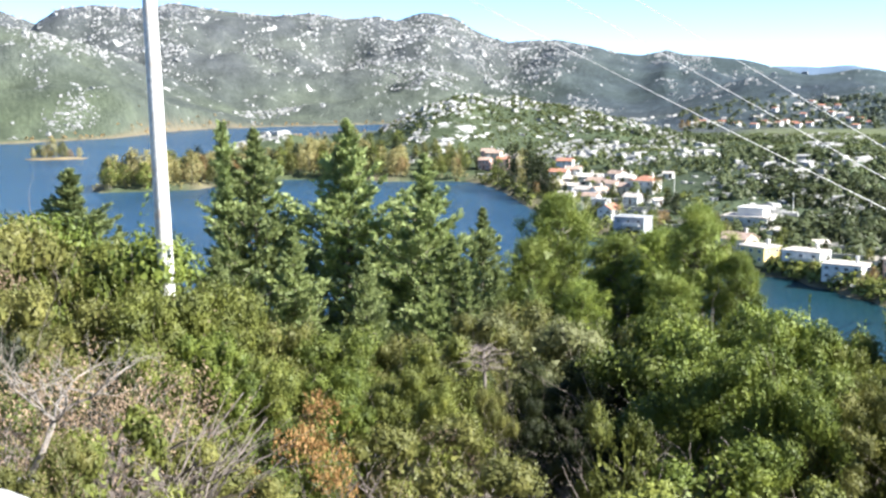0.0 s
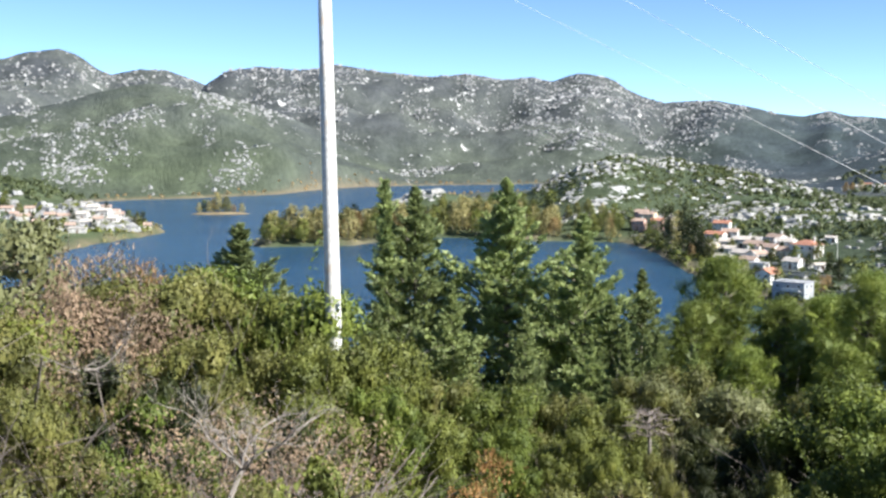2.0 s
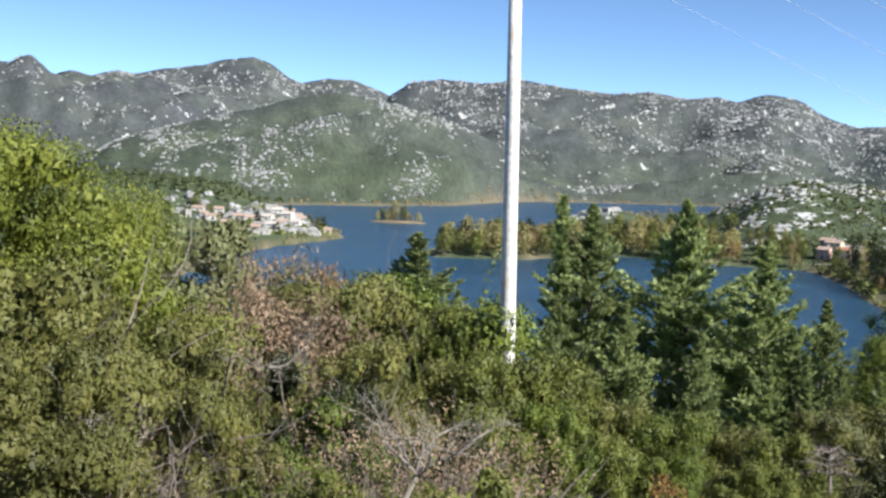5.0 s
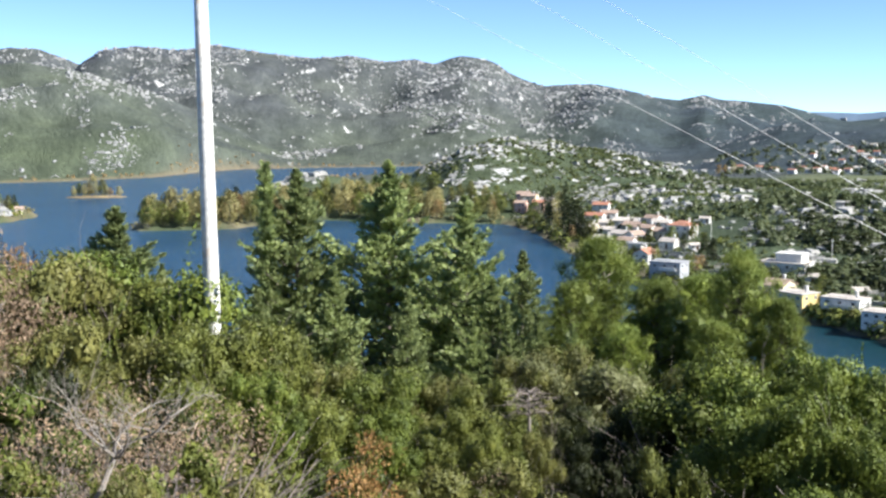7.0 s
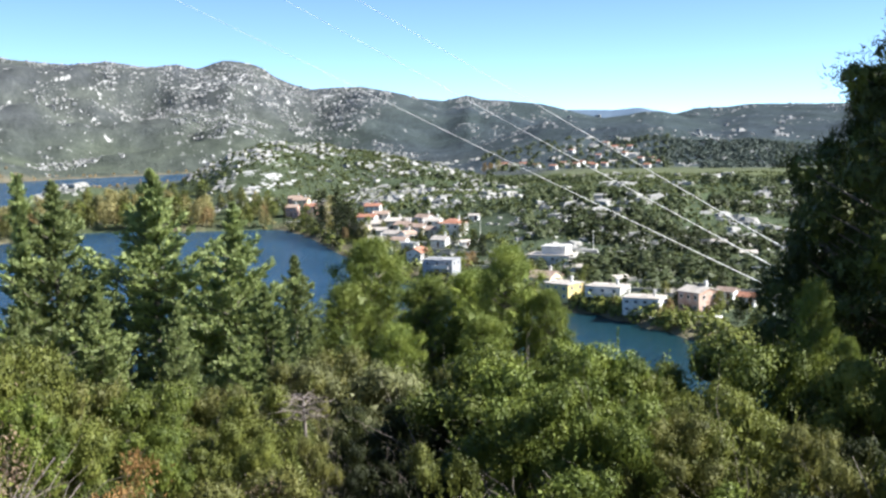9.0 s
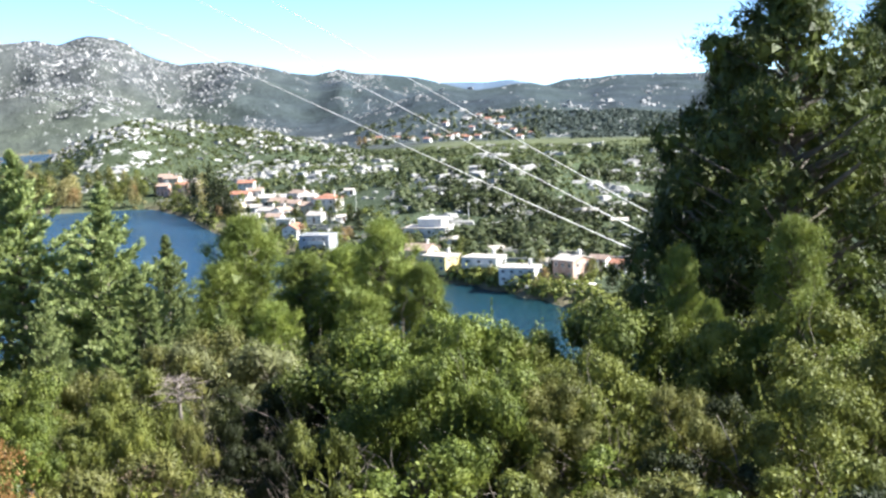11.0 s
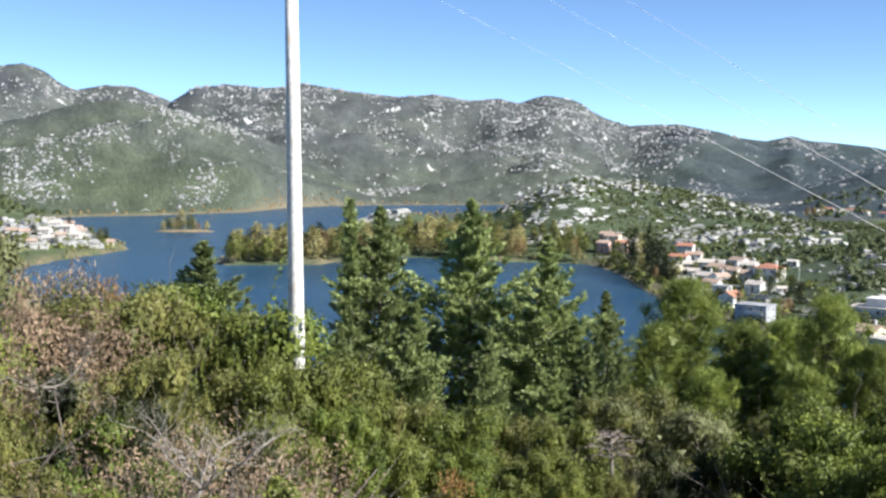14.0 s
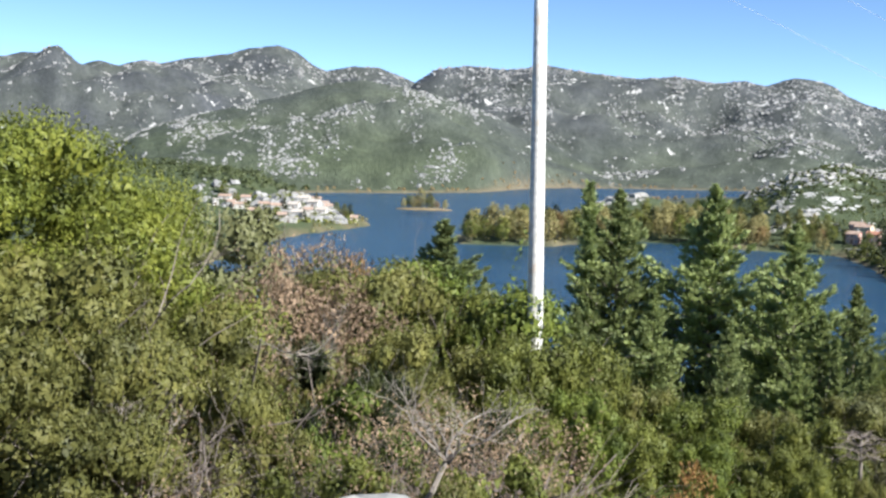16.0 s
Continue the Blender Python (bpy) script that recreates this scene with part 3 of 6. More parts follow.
def shrub_crown(height, spread, lumps, leaves, size, narrow=0.55, skirt=0.06, open_=False):
    """A many-lobed crown: rounded leafy boughs round a dome, dark gaps between, a few free shoots."""
    out = []
    # a few large boughs, each a cluster of leafy lumps on its outer side, with dark hollows between
    boughs = max(5, int(round(lumps / 5.5)))
    each = max(2, int(round(lumps / boughs)))
    per = int(leaves / (boughs * each))
    for k in range(boughs):
        a = k * 2.39996 + rng.uniform(-0.5, 0.5)
        up = ((k + 0.15 + 0.7 * rng.random()) / boughs) ** 0.8
        dome = math.sqrt(max(0.0, 1 - (up * 0.97) ** 2.4))
        rad = spread * 0.40 * dome * rng.uniform(0.75, 1.1) * (1 + 0.2 * math.sin(2 * a + height * 3))
        z = height * (skirt + (0.84 - skirt) * up * rng.uniform(0.85, 1.0))
        big = spread * rng.uniform(0.13, 0.20)
        o = unit(np.array([math.cos(a) * (1.15 - up), math.sin(a) * (1.15 - up), 0.3 + up]))
        c = np.array([rad * math.cos(a), rad * math.sin(a), z])
        for q in range(each):
            w = unit(rng.normal(size=3) * 0.75 + o)
            s = big * rng.uniform(0.42, 0.68)
            cc = c + w * big * rng.uniform(0.55, 0.95) * np.array([1, 1, 0.8])
            out.append(bough(int(per * (s / (0.55 * big)) ** 1.5 * (big / (0.165 * spread)) ** 1.5), cc, (s, s, s * rng.uniform(0.65, 0.9)), unit(w + 0.4 * o), size, narrow, open_=open_))
        if k % 2 == 0 and up < 0.75 and height < 6:
            m = max(8, per // 6)
            t = np.linspace(0, 1, m)[:, None]
            lead = (o + np.array([0, 0, 0.5])) * big * rng.uniform(0.8, 1.3)
            out.append(leaf_quads(c + o * big * 1.1 + t * lead + rng.normal(size=(m, 3)) * size * 0.35, np.tile(lead, (m, 1)), size, size * narrow))
    # broader leaves in the heart of the crown
    n_in = 20 if open_ else leaves // 16
    d = unit(rng.normal(size=(n_in, 3)))
    heart = d * (rng.random(n_in) ** 0.5)[:, None] * np.array([spread * 0.33, spread * 0.33, height * 0.38]) + np.array([0, 0, height * 0.40])
    out.append(leaf_quads(heart, d, size * (1.0 if open_ else 2.2), size * (0.6 if open_ else 1.6)))
    q = np.concatenate(out)
    q[..., 2] *= height / np.quantile(q[..., 2], 0.997)
    return q


SHRUBS = {}


def shrub_kind(key, leaf, height, spread, lumps, leaves, size, label, category="shrub", wood=TWIG, narrow=0.55, stems=5, variants=2, thick=0.035, forks=4, open_=False, twigs=4):
    SHRUBS[key] = []
    for v in range(variants):
        root = new(key, None)
        linked("stem", limb_mesh("stem", height * 0.85, spread * 0.8, stems, len(key) + v, thick, forks=forks) if leaves else crooked_mesh("stem", stems, height * 0.85, thick, 2, 5 + v, 1.0), wood, root)
        if leaves > 5000 or open_:
            linked("twig_work", crooked_mesh("twig_work", twigs, height * (0.5 if open_ else 0.62), thick * 0.45, 2, 40 + len(key) + v, 1.1), wood, root)
        if leaves:
            linked("crown", quads("crown", shrub_crown(height, spread, lumps, leaves, size, narrow, open_=open_), True), leaf, root)
        tagged(root, label, category, group=key.replace("_", " ") + "s")
        SHRUBS[key].append([root, False])


used = {}


def plant(key, bearing, dist, scale=1.0, turn=None, top=None, sink=0.1, wide=1.0):
    """Stand a shrub or tree on the ground; top sets the height of its tip instead of the scale."""
    i = used.get(key, 0)
    used[key] = i + 1
    entry = SHRUBS[key][i % len(SHRUBS[key])]
    x, y = near_place(bearing, dist) if dist < 60 else place(bearing, dist)
    z = float(ground_z(x, y)[0]) - sink
    sz = scale
    if top is not None:
        sz = max(0.25, (top - z) / HEIGHTS[key])
    m = pose(x, y, z, 0, 0, turn if turn is not None else random.uniform(0, 360)) @ Matrix.Diagonal((sz ** 0.7 * wide, sz ** 0.7 * wide, sz, 1)) if top is not None else pose(x, y, z, 0, 0, turn if turn is not None else random.uniform(0, 360)) @ Matrix.Diagonal((sz * wide, sz * wide, sz, 1))
    if not entry[1]:
        entry[0].matrix_basis = m
        entry[1] = True
        return entry[0]
    ob = copy_thing(entry[0], m)
    ob.matrix_basis = m
    return ob


HEIGHTS = {"cypress": 12.0, "slim_cypress": 12.0, "pine": 8.0}
for size_name, hh, ss, nl, nleaf, var in (("tall", 4.2, 4.4, 60, 14000, 2), ("low", 2.1, 2.4, 28, 4600, 2)):
    k = 0.076 if size_name == "tall" else 0.062
    for key, leaf, words, f, nar in (("bright", L_BRIGHT, "bright green evergreen shrub in full leaf", 1.0, 0.7), ("green", L_MID, "mid-green evergreen shrub in full leaf", 1.0, 0.7),
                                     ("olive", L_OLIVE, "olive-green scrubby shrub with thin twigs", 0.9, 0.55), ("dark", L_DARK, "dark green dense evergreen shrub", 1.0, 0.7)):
        name = key + "_shrub" if size_name == "tall" else key + "_bush"
        HEIGHTS[name] = hh
        shrub_kind(name, leaf, hh, ss, nl, nleaf, k * f, ("tall " if size_name == "tall" else "low ") + words + " on the slope", category="shrub" if size_name == "tall" else "bush", narrow=nar, variants=var, thick=0.05 if size_name == "tall" else 0.03)
for key, hh in (("grey_shrub", 3.6), ("brown_shrub", 3.4), ("rust_shrub", 1.6), ("bare_shrub", 2.0), ("pale_shrub", 3.0)):
    HEIGHTS[key] = hh
HEIGHTS["big_shrub"] = 6.4
shrub_kind("big_shrub", L_GOLD, 6.4, 6.0, 120, 40000, 0.068, "large yellow-green evergreen shrub with many rounded boughs", variants=1, thick=0.09)
shrub_kind("grey_shrub", L_GREY, 3.6, 3.4, 46, 12000, 0.08, "grey-green shrub with pale leaves", variants=1, thick=0.045)
shrub_kind("pale_shrub", L_GREY, 3.0, 3.8, 46, 8500, 0.085, "pale olive feathery shrub on the slope", variants=1, narrow=0.3)
shrub_kind("brown_shrub", L_BROWN, 3.4, 3.2, 90, 6000, 0.06, "half-bare brown shrub with withered leaves", variants=2, stems=10, forks=9, narrow=0.5, open_=True, twigs=24)
shrub_kind("rust_shrub", L_RUST, 1.6, 1.7, 44, 2600, 0.042, "low shrub with rust-coloured autumn leaves", variants=1, open_=True, twigs=6, thick=0.02)
HEIGHTS["twig_shrub"] = 2.4
shrub_kind("twig_shrub", L_BROWN, 2.4, 2.6, 30, 700, 0.038, "grey twiggy shrub with few small leaves", variants=2, stems=9, forks=8, narrow=0.5, open_=True, twigs=11, thick=0.03)
shrub_kind("bare_shrub", None, 2.0, 2.4, 0, 0, 0, "leafless grey shrub with forking dead branches", wood=TWIG, stems=8, variants=2, thick=0.013)


def conifer(key, height, radius, leaf, label, limbs, seed=1, bare=0.02, power=1.0, per=95, frond=0.17):
    """A cypress: tapered trunk, upswept limbs of uneven length, feathery fronds along each and a pointed leader."""
    r = np.random.default_rng(seed)
    root = new(key, None)
    bm = bmesh.new()
    tube(bm, [(0, 0, -0.4), (0.05, 0, height * 0.3), (-0.04, 0.05, height * 0.65), (0, 0, height * 0.99)], [0.16, 0.12, 0.07, 0.012], 7)
    pos, way, size = [], [], []
    for k in range(limbs):
        f = bare + (1 - bare) * ((k + r.random()) / limbs) ** 1.02
        f = min(0.995, f + 0.008 * math.sin(f * 150 + seed))
        a = k * 2.4 + r.uniform(-0.5, 0.5)
        tier = 1 + 0.22 * math.sin(f * 37 + seed) + 0.22 * math.sin(2 * a + seed + 5 * f)
        reach = (radius * (1 - f) ** power * tier + 0.05) * r.uniform(0.5, 1.12)
        if r.random() < 0.14 and f < 0.75:
            reach *= 1.35
        rise = 0.10 + 0.75 * f + r.uniform(-0.15, 0.15)
        out_ = np.array([math.cos(a), math.sin(a), 0.0])
        side = np.array([-math.sin(a), math.cos(a), 0.0])
        base = np.array([0, 0, height * f - 0.15 * reach])
        if reach > 0.5:
            tube(bm, [tuple(base), tuple(base + out_ * reach * 0.5 + np.array([0, 0, reach * rise * 0.3])), tuple(base + out_ * reach + np.array([0, 0, reach * rise]))], [0.03, 0.018, 0.005], 4)
        n = max(14, int(per * (0.25 + 0.75 * reach / radius)))
        t = 0.22 + 0.78 * r.random(n) ** 0.75
        # fronds gather in clusters along the limb
        t = t + 0.05 * np.sin(t * 19 + k)
        fan = (0.03 + 0.36 * reach * t * (1.12 - t)) * r.normal(size=n)
        lift = 0.11 * np.abs(r.normal(size=n)) * (0.4 + 0.5 * reach) * (1.2 - t) + 0.03 * r.normal(size=n)
        p = base + out_ * (reach * t)[:, None] + side * fan[:, None] + np.array([0, 0, 1.0]) * (reach * rise * t ** 1.6 + lift)[:, None]
        pos.append(p)
        size.append(np.full(n, min(1.0, 0.55 + 0.45 * reach)))
        way.append(out_ * 0.55 + side * (0.5 * np.sign(fan) * np.abs(fan) / 0.3)[:, None] + np.array([0, 0, 0.75]) + 0 * p)
    pos, way, size = np.concatenate(pos), np.concatenate(way), np.concatenate(size)
    n = len(pos)
    along = unit(way + 0.45 * r.normal(size=(n, 3)))
    outward = unit(pos * np.array([1, 1, 0]) + np.array([0, 0, 0.5]))
    side = unit(np.cross(along, outward + 0.5 * r.normal(size=(n, 3))))
    ln = (frond * size * r.uniform(0.7, 1.5, n))[:, None]
    wd = ln * r.uniform(0.45, 0.8, n)[:, None]
    mid = pos + along * ln * 0.4
    fronds = np.stack([pos, mid + side * wd * 0.5, pos + along * ln, mid - side * wd * 0.5], 1)
    # inner foliage along the trunk
    m = limbs * 7
    f = r.random(m) ** 1.1
    d = unit(r.normal(size=(m, 3)) * np.array([1, 1, 0.3]))
    core = d * (0.42 * radius * (1 - f) ** power * r.random(m) ** 0.5 + 0.01)[:, None]
    core[:, 2] += height * f * 0.99
    inner = leaf_quads(core, d * (1 - f[:, None]) + np.array([0, 0, 1.1]), 0.28, 0.15)
    linked("trunk", bpy.data.meshes.new("trunk"), BARK, root)
    bm.to_mesh(root.children[0].data)
    bm.free()
    linked("crown", quads("crown", np.concatenate([fronds, inner]), True), leaf, root)
    tagged(root, label, "tree", group="cypresses on the slope")
    SHRUBS.setdefault(key, []).append([root, False])


conifer("cypress", 12, 4.9, L_CYP, "dark green bushy cypress tree on the slope above the lake", 190, seed=3, bare=0.25, power=1.05, per=210)
conifer("cypress", 12, 5.4, L_CYP, "dark green bushy cypress tree on the slope above the lake", 180, seed=8, bare=0.25, power=1.15, per=210)
conifer("cypress", 12, 4.6, L_CYP, "dark green bushy cypress tree on the slope above the lake", 180, seed=14, bare=0.25, power=1.0, per=210)
conifer("slim_cypress", 12, 0.85, L_CYP, "slim columnar cypress tree on the slope above the lake", 300, seed=5, power=0.5, per=60)


def pine_tree(key, height, spread, leaf, label, clumps, seed, needles=150, low=0.1, tuft=0.6, needle=0.22, shape=0.5, inner=0.45, closed=1.0, narrow=0.24):
    """An open pine: crooked trunk, limbs, and soft rounded needle clumps with gaps."""
    r = np.random.default_rng(seed)
    root = new(key, None)
    bm = bmesh.new()
    tube(bm, [(0, 0, -0.5), (0.15, 0.1, height * 0.3), (-0.1, 0.2, height * 0.6), (0.1, 0, height * 0.95)], [0.22, 0.17, 0.1, 0.03], 7)
    out = []
    for k in range(clumps):
        g_ = ((k + r.random()) / clumps) ** 0.95
        f = low + (1 - low) * g_
        a = k * 2.4 + r.uniform(-0.6, 0.6)
        prof = max(0.03, 1 - g_ ** 1.6) ** shape * (0.85 + 0.2 * math.sin(g_ * 11 + seed) + 0.15 * math.sin(2 * a + seed))
        rad = spread * 0.5 * prof * r.uniform(inner, 1.05 + 0.3 * (k % 5 == 0))
        c = np.array([rad * math.cos(a), rad * math.sin(a), height * f * 0.95])
        tube(bm, [(0, 0, max(0.3, height * f * 0.95 - 0.5 * rad)), tuple(c * np.array([0.55, 0.55, 1]) - np.array([0, 0, 0.25 * rad])), tuple(c)], [0.05, 0.03, 0.01], 4)
        size = tuft * r.uniform(0.6, 1.35)
        o = np.array([math.cos(a) * 0.6, math.sin(a) * 0.6, 0.8])
        out.append(bough(int(needles * (size / tuft) ** 1.4), c, (size, size, size * 0.62), o, needle, narrow, ragged=0.3, jitter=0.9, closed=closed))
    linked("trunk", bpy.data.meshes.new("trunk"), BARK, root)
    bm.to_mesh(root.children[0].data)
    bm.free()
    linked("crown", quads("crown", np.concatenate(out), True), leaf, root)
    tagged(root, label, "tree", group="pines on the slope")
    SHRUBS.setdefault(key, []).append([root, False])


pine_tree("pine", 8, 6.2, L_PINE, "yellow-green Aleppo pine with soft needle clumps", 210, 4, needles=170, tuft=0.34, needle=0.2, shape=0.7, inner=0.3, closed=0.25, narrow=0.11)
pine_tree("pine", 8, 5.6, L_PINE, "yellow-green Aleppo pine with soft needle clumps", 190, 9, needles=180, tuft=0.40, needle=0.2, shape=0.6, inner=0.3, closed=0.35, narrow=0.11)
pine_tree("shaded_pine", 11, 8.4, L_DPINE, "tall dark pine with shade put into its needle colour", 240, 12, needles=190, low=0.05, tuft=0.46, needle=0.15, shape=0.75, inner=0.3, closed=0.7, narrow=0.2)
HEIGHTS["shaded_pine"] = 11.0


def tip(el, dist):
    """Height of a point seen at an elevation angle from the lookout."""
    return EYE + dist * math.tan(radians(el))


# the row of cypresses: kind, bearing, distance, elevation of the tip, width
for key, b, d, el, w in [("cypress", -17.1, 48, -3.9, 1.5), ("slim_cypress", -9.9, 54, -1.75, 1.1), ("cypress", -8.4, 55, -2.1, 1.15), ("cypress", -3.8, 55, -1.7, 1.25), ("cypress", 0.0, 52, -3.5, 1.1),
                         ("cypress", 2.9, 56, -6.2, 1.0), ("cypress", 1.4, 50, -7.6, 0.9), ("cypress", 4.7, 53, -9.2, 0.7), ("cypress", -2.9, 44, -8.1, 0.7), ("cypress", -6.6, 50, -7.0, 0.95),
                         ("cypress", -1.4, 57, -6.0, 0.9), ("cypress", -10.4, 48, -7.9, 0.9), ("cypress", -16.3, 43, -7.2, 0.9), ("slim_cypress", -15.0, 60, -6.7, 0.8), ("cypress", 3.7, 47, -9.3, 0.75), ("cypress", 5.4, 46, -9.8, 0.7), ("cypress", 2.2, 45, -10.0, 0.75), ("cypress", 0.4, 45, -9.6, 0.75)]:
    plant(key, b, 0.78 * d, top=tip(el, 0.78 * d), wide=w)
# pines beyond the shrubs
for b, d, el, w in [(6.8, 50, -5.1, 1.0), (9.6, 47, -7.2, 0.9), (13.6, 46, -5.7, 0.85), (11.6, 49, -6.9, 0.9), (15.6, 45, -8.0, 0.7), (5.4, 47, -7.4, 0.85), (12.4, 42, -9.3, 0.9), (8.0, 42, -9.6, 0.8)]:
    plant("pine", b, 0.8 * d, top=tip(el, 0.8 * d), wide=w)
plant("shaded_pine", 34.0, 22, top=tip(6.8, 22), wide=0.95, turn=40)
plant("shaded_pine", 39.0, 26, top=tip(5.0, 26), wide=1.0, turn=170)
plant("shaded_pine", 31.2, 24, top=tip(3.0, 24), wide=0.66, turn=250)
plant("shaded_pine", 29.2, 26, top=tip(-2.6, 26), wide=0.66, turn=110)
plant("pine", 34.2, 18, top=tip(-6.0, 18), wide=0.6)
plant("pine", 28.6, 20, top=tip(-7.4, 20), wide=0.42)
plant("pine", 30.2, 19, top=tip(-10.2, 19), wide=0.4)

# shrubs along the skyline of the thicket: kind, bearing, distance, elevation of the tip, width
for key, b, d, el, w in [
    ("big_shrub", -41, 16, 0.8, 1.0), ("big_shrub", -37.2, 16, -0.5, 0.9), ("big_shrub", -34.2, 17, -2.0, 0.7), ("big_shrub", -46, 16, 2.0, 1.1), ("olive_shrub", -38, 12.5, -5.4, 1.0), ("olive_shrub", -33, 14, -6.6, 0.85),
    ("grey_shrub", -28.6, 24, -3.5, 0.9), ("grey_shrub", -27.2, 23, -3.7, 1.1), ("olive_shrub", -31.2, 20, -6.6, 0.8), ("brown_shrub", -25.2, 24, -4.6, 0.85), ("brown_shrub", -23.4, 25, -5.3, 0.8),
    ("brown_shrub", -24.7, 21, -6.3, 0.8), ("brown_shrub", -25.9, 19, -7.2, 0.95), ("brown_shrub", -23.4, 19.5, -7.0, 0.9), ("olive_shrub", -29.0, 17, -8.2, 0.8), ("olive_shrub", -20.6, 23, -5.8, 1.05), ("bright_shrub", -18.4, 24, -6.3, 1.15), ("green_shrub", -16.4, 24.5, -7.4, 1.0), ("bright_shrub", -16.2, 23, -8.3, 0.7),
    ("green_shrub", -15.0, 21, -9.6, 0.7), ("olive_shrub", -19.4, 18, -9.2, 0.9), ("olive_shrub", -13.4, 19, -10.1, 0.6), ("green_shrub", -10.3, 23, -9.7, 0.7), ("green_shrub", -12.3, 18.5, -9.9, 0.75), ("green_shrub", -13.7, 18.5, -9.9, 0.7),
    ("olive_shrub", -8.2, 24, -11.0, 0.75), ("green_shrub", -5.8, 25, -12.0, 0.7), ("bright_shrub", -3.6, 23, -12.3, 0.75), ("olive_shrub", -1.2, 24, -12.5, 0.75), ("green_shrub", 0.9, 22, -12.9, 0.7),
    ("olive_shrub", 2.9, 29, -11.6, 0.8), ("pale_shrub", 5.2, 29, -11.5, 1.0), ("olive_shrub", 4.4, 33, -10.9, 0.9), ("pale_shrub", 8.6, 30, -11.5, 1.1), ("olive_shrub", 11.4, 27, -11.9, 0.8), ("bright_shrub", 14.0, 18, -11.4, 1.0),
    ("bright_shrub", 16.2, 18, -10.9, 0.85), ("bright_shrub", 18.4, 17, -11.8, 0.75), ("green_shrub", 20.4, 17, -12.6, 0.7), ("green_shrub", 22.4, 20, -11.8, 0.75), ("green_shrub", 23.6, 16, -13.0, 0.6), ("bright_shrub", 26.2, 19, -10.7, 0.8),
    ("bright_shrub", 28.6, 20, -10.9, 0.6), ("green_shrub", 31.4, 18, -11.2, 0.75), ("bright_shrub", 34.2, 18, -11.4, 0.7), ("green_shrub", 37.0, 17, -11.0, 0.9), ("green_shrub", 41.0, 17, -10.8, 1.0)]:
    plant(key, b, d, top=tip(el, d), wide=w)
# shrubs on the slope in front of them
for key, b, d, el, w in [
    ("olive_shrub", -36.0, 11, -9.2, 0.7), ("olive_shrub", -31.5, 12, -9.6, 0.75), ("olive_shrub", -40, 10, -10, 0.9), ("olive_shrub", -28.2, 13.5, -11.6, 0.6), ("olive_shrub", -18.2, 16, -11.6, 0.6),
    ("green_shrub", -13.2, 15, -12.4, 0.6), ("bright_shrub", -10.6, 15, -12.4, 0.65), ("green_shrub", -7.6, 16, -13.6, 0.65), ("bright_shrub", -4.4, 16, -14.4, 0.6), ("green_shrub", -1.2, 17, -14.3, 0.6), ("green_shrub", 1.4, 16, -15.2, 0.5),
    # the dark_shrub plants fill the shaded hollow: its shade is their leaf colour
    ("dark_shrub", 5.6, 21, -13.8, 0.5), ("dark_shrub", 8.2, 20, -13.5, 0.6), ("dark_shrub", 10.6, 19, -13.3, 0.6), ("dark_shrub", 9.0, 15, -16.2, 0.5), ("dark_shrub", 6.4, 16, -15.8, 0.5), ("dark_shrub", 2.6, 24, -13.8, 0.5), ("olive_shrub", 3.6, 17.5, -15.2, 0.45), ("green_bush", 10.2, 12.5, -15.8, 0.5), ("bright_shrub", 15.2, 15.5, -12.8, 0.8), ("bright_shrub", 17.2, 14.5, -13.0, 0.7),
    ("bright_shrub", 18.4, 14, -14.2, 0.55), ("olive_shrub", 21.6, 14, -14.4, 0.65), ("green_shrub", 25.4, 14.5, -13.4, 0.65), ("olive_shrub", 28.4, 14, -14.6, 0.6), ("dark_shrub", 30.4, 15, -15.0, 0.6), ("green_shrub", 35.0, 14, -13.6, 0.7)]:
    plant(key, b, d, top=tip(el, d), wide=w)
# low bushes nearest the lookout
random.seed(11)
for d, el in [(12.5, -16.2), (10.2, -18.2), (8.4, -20.8)]:
    step = 1.7 / d * 57.3 * 0.78
    b = -46 + step * random.random()
    while b < 44:
        bb, dd = b + random.uniform(-0.35, 0.35) * step, d * random.uniform(0.9, 1.1)
        if (5.0 < b < 14.5 or -27 < b < -13 or 0.2 < b < 2.6) and d > 9.5:
            b += step
            continue
        if b < -22:
            kinds = ["green_bush", "olive_bush", "twig_shrub", "bright_bush", "olive_bush", "twig_shrub", "bare_shrub"]
        elif b < -8:
            kinds = ["olive_bush", "green_bush", "green_bush", "bare_shrub", "bright_bush"]
        elif b < 5:
            kinds = ["green_bush", "bright_bush", "olive_bush", "green_bush"]
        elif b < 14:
            # dark leaves paint the shade of the hollow here
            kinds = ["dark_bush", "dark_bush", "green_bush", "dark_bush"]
        else:
            kinds = ["bright_bush", "green_bush", "green_bush", "dark_bush", "olive_bush"]
        plant(random.choice(kinds), bb, dd, top=tip(el + random.uniform(-2.0, 1.0), dd), wide=random.uniform(0.8, 1.05))
        b += step
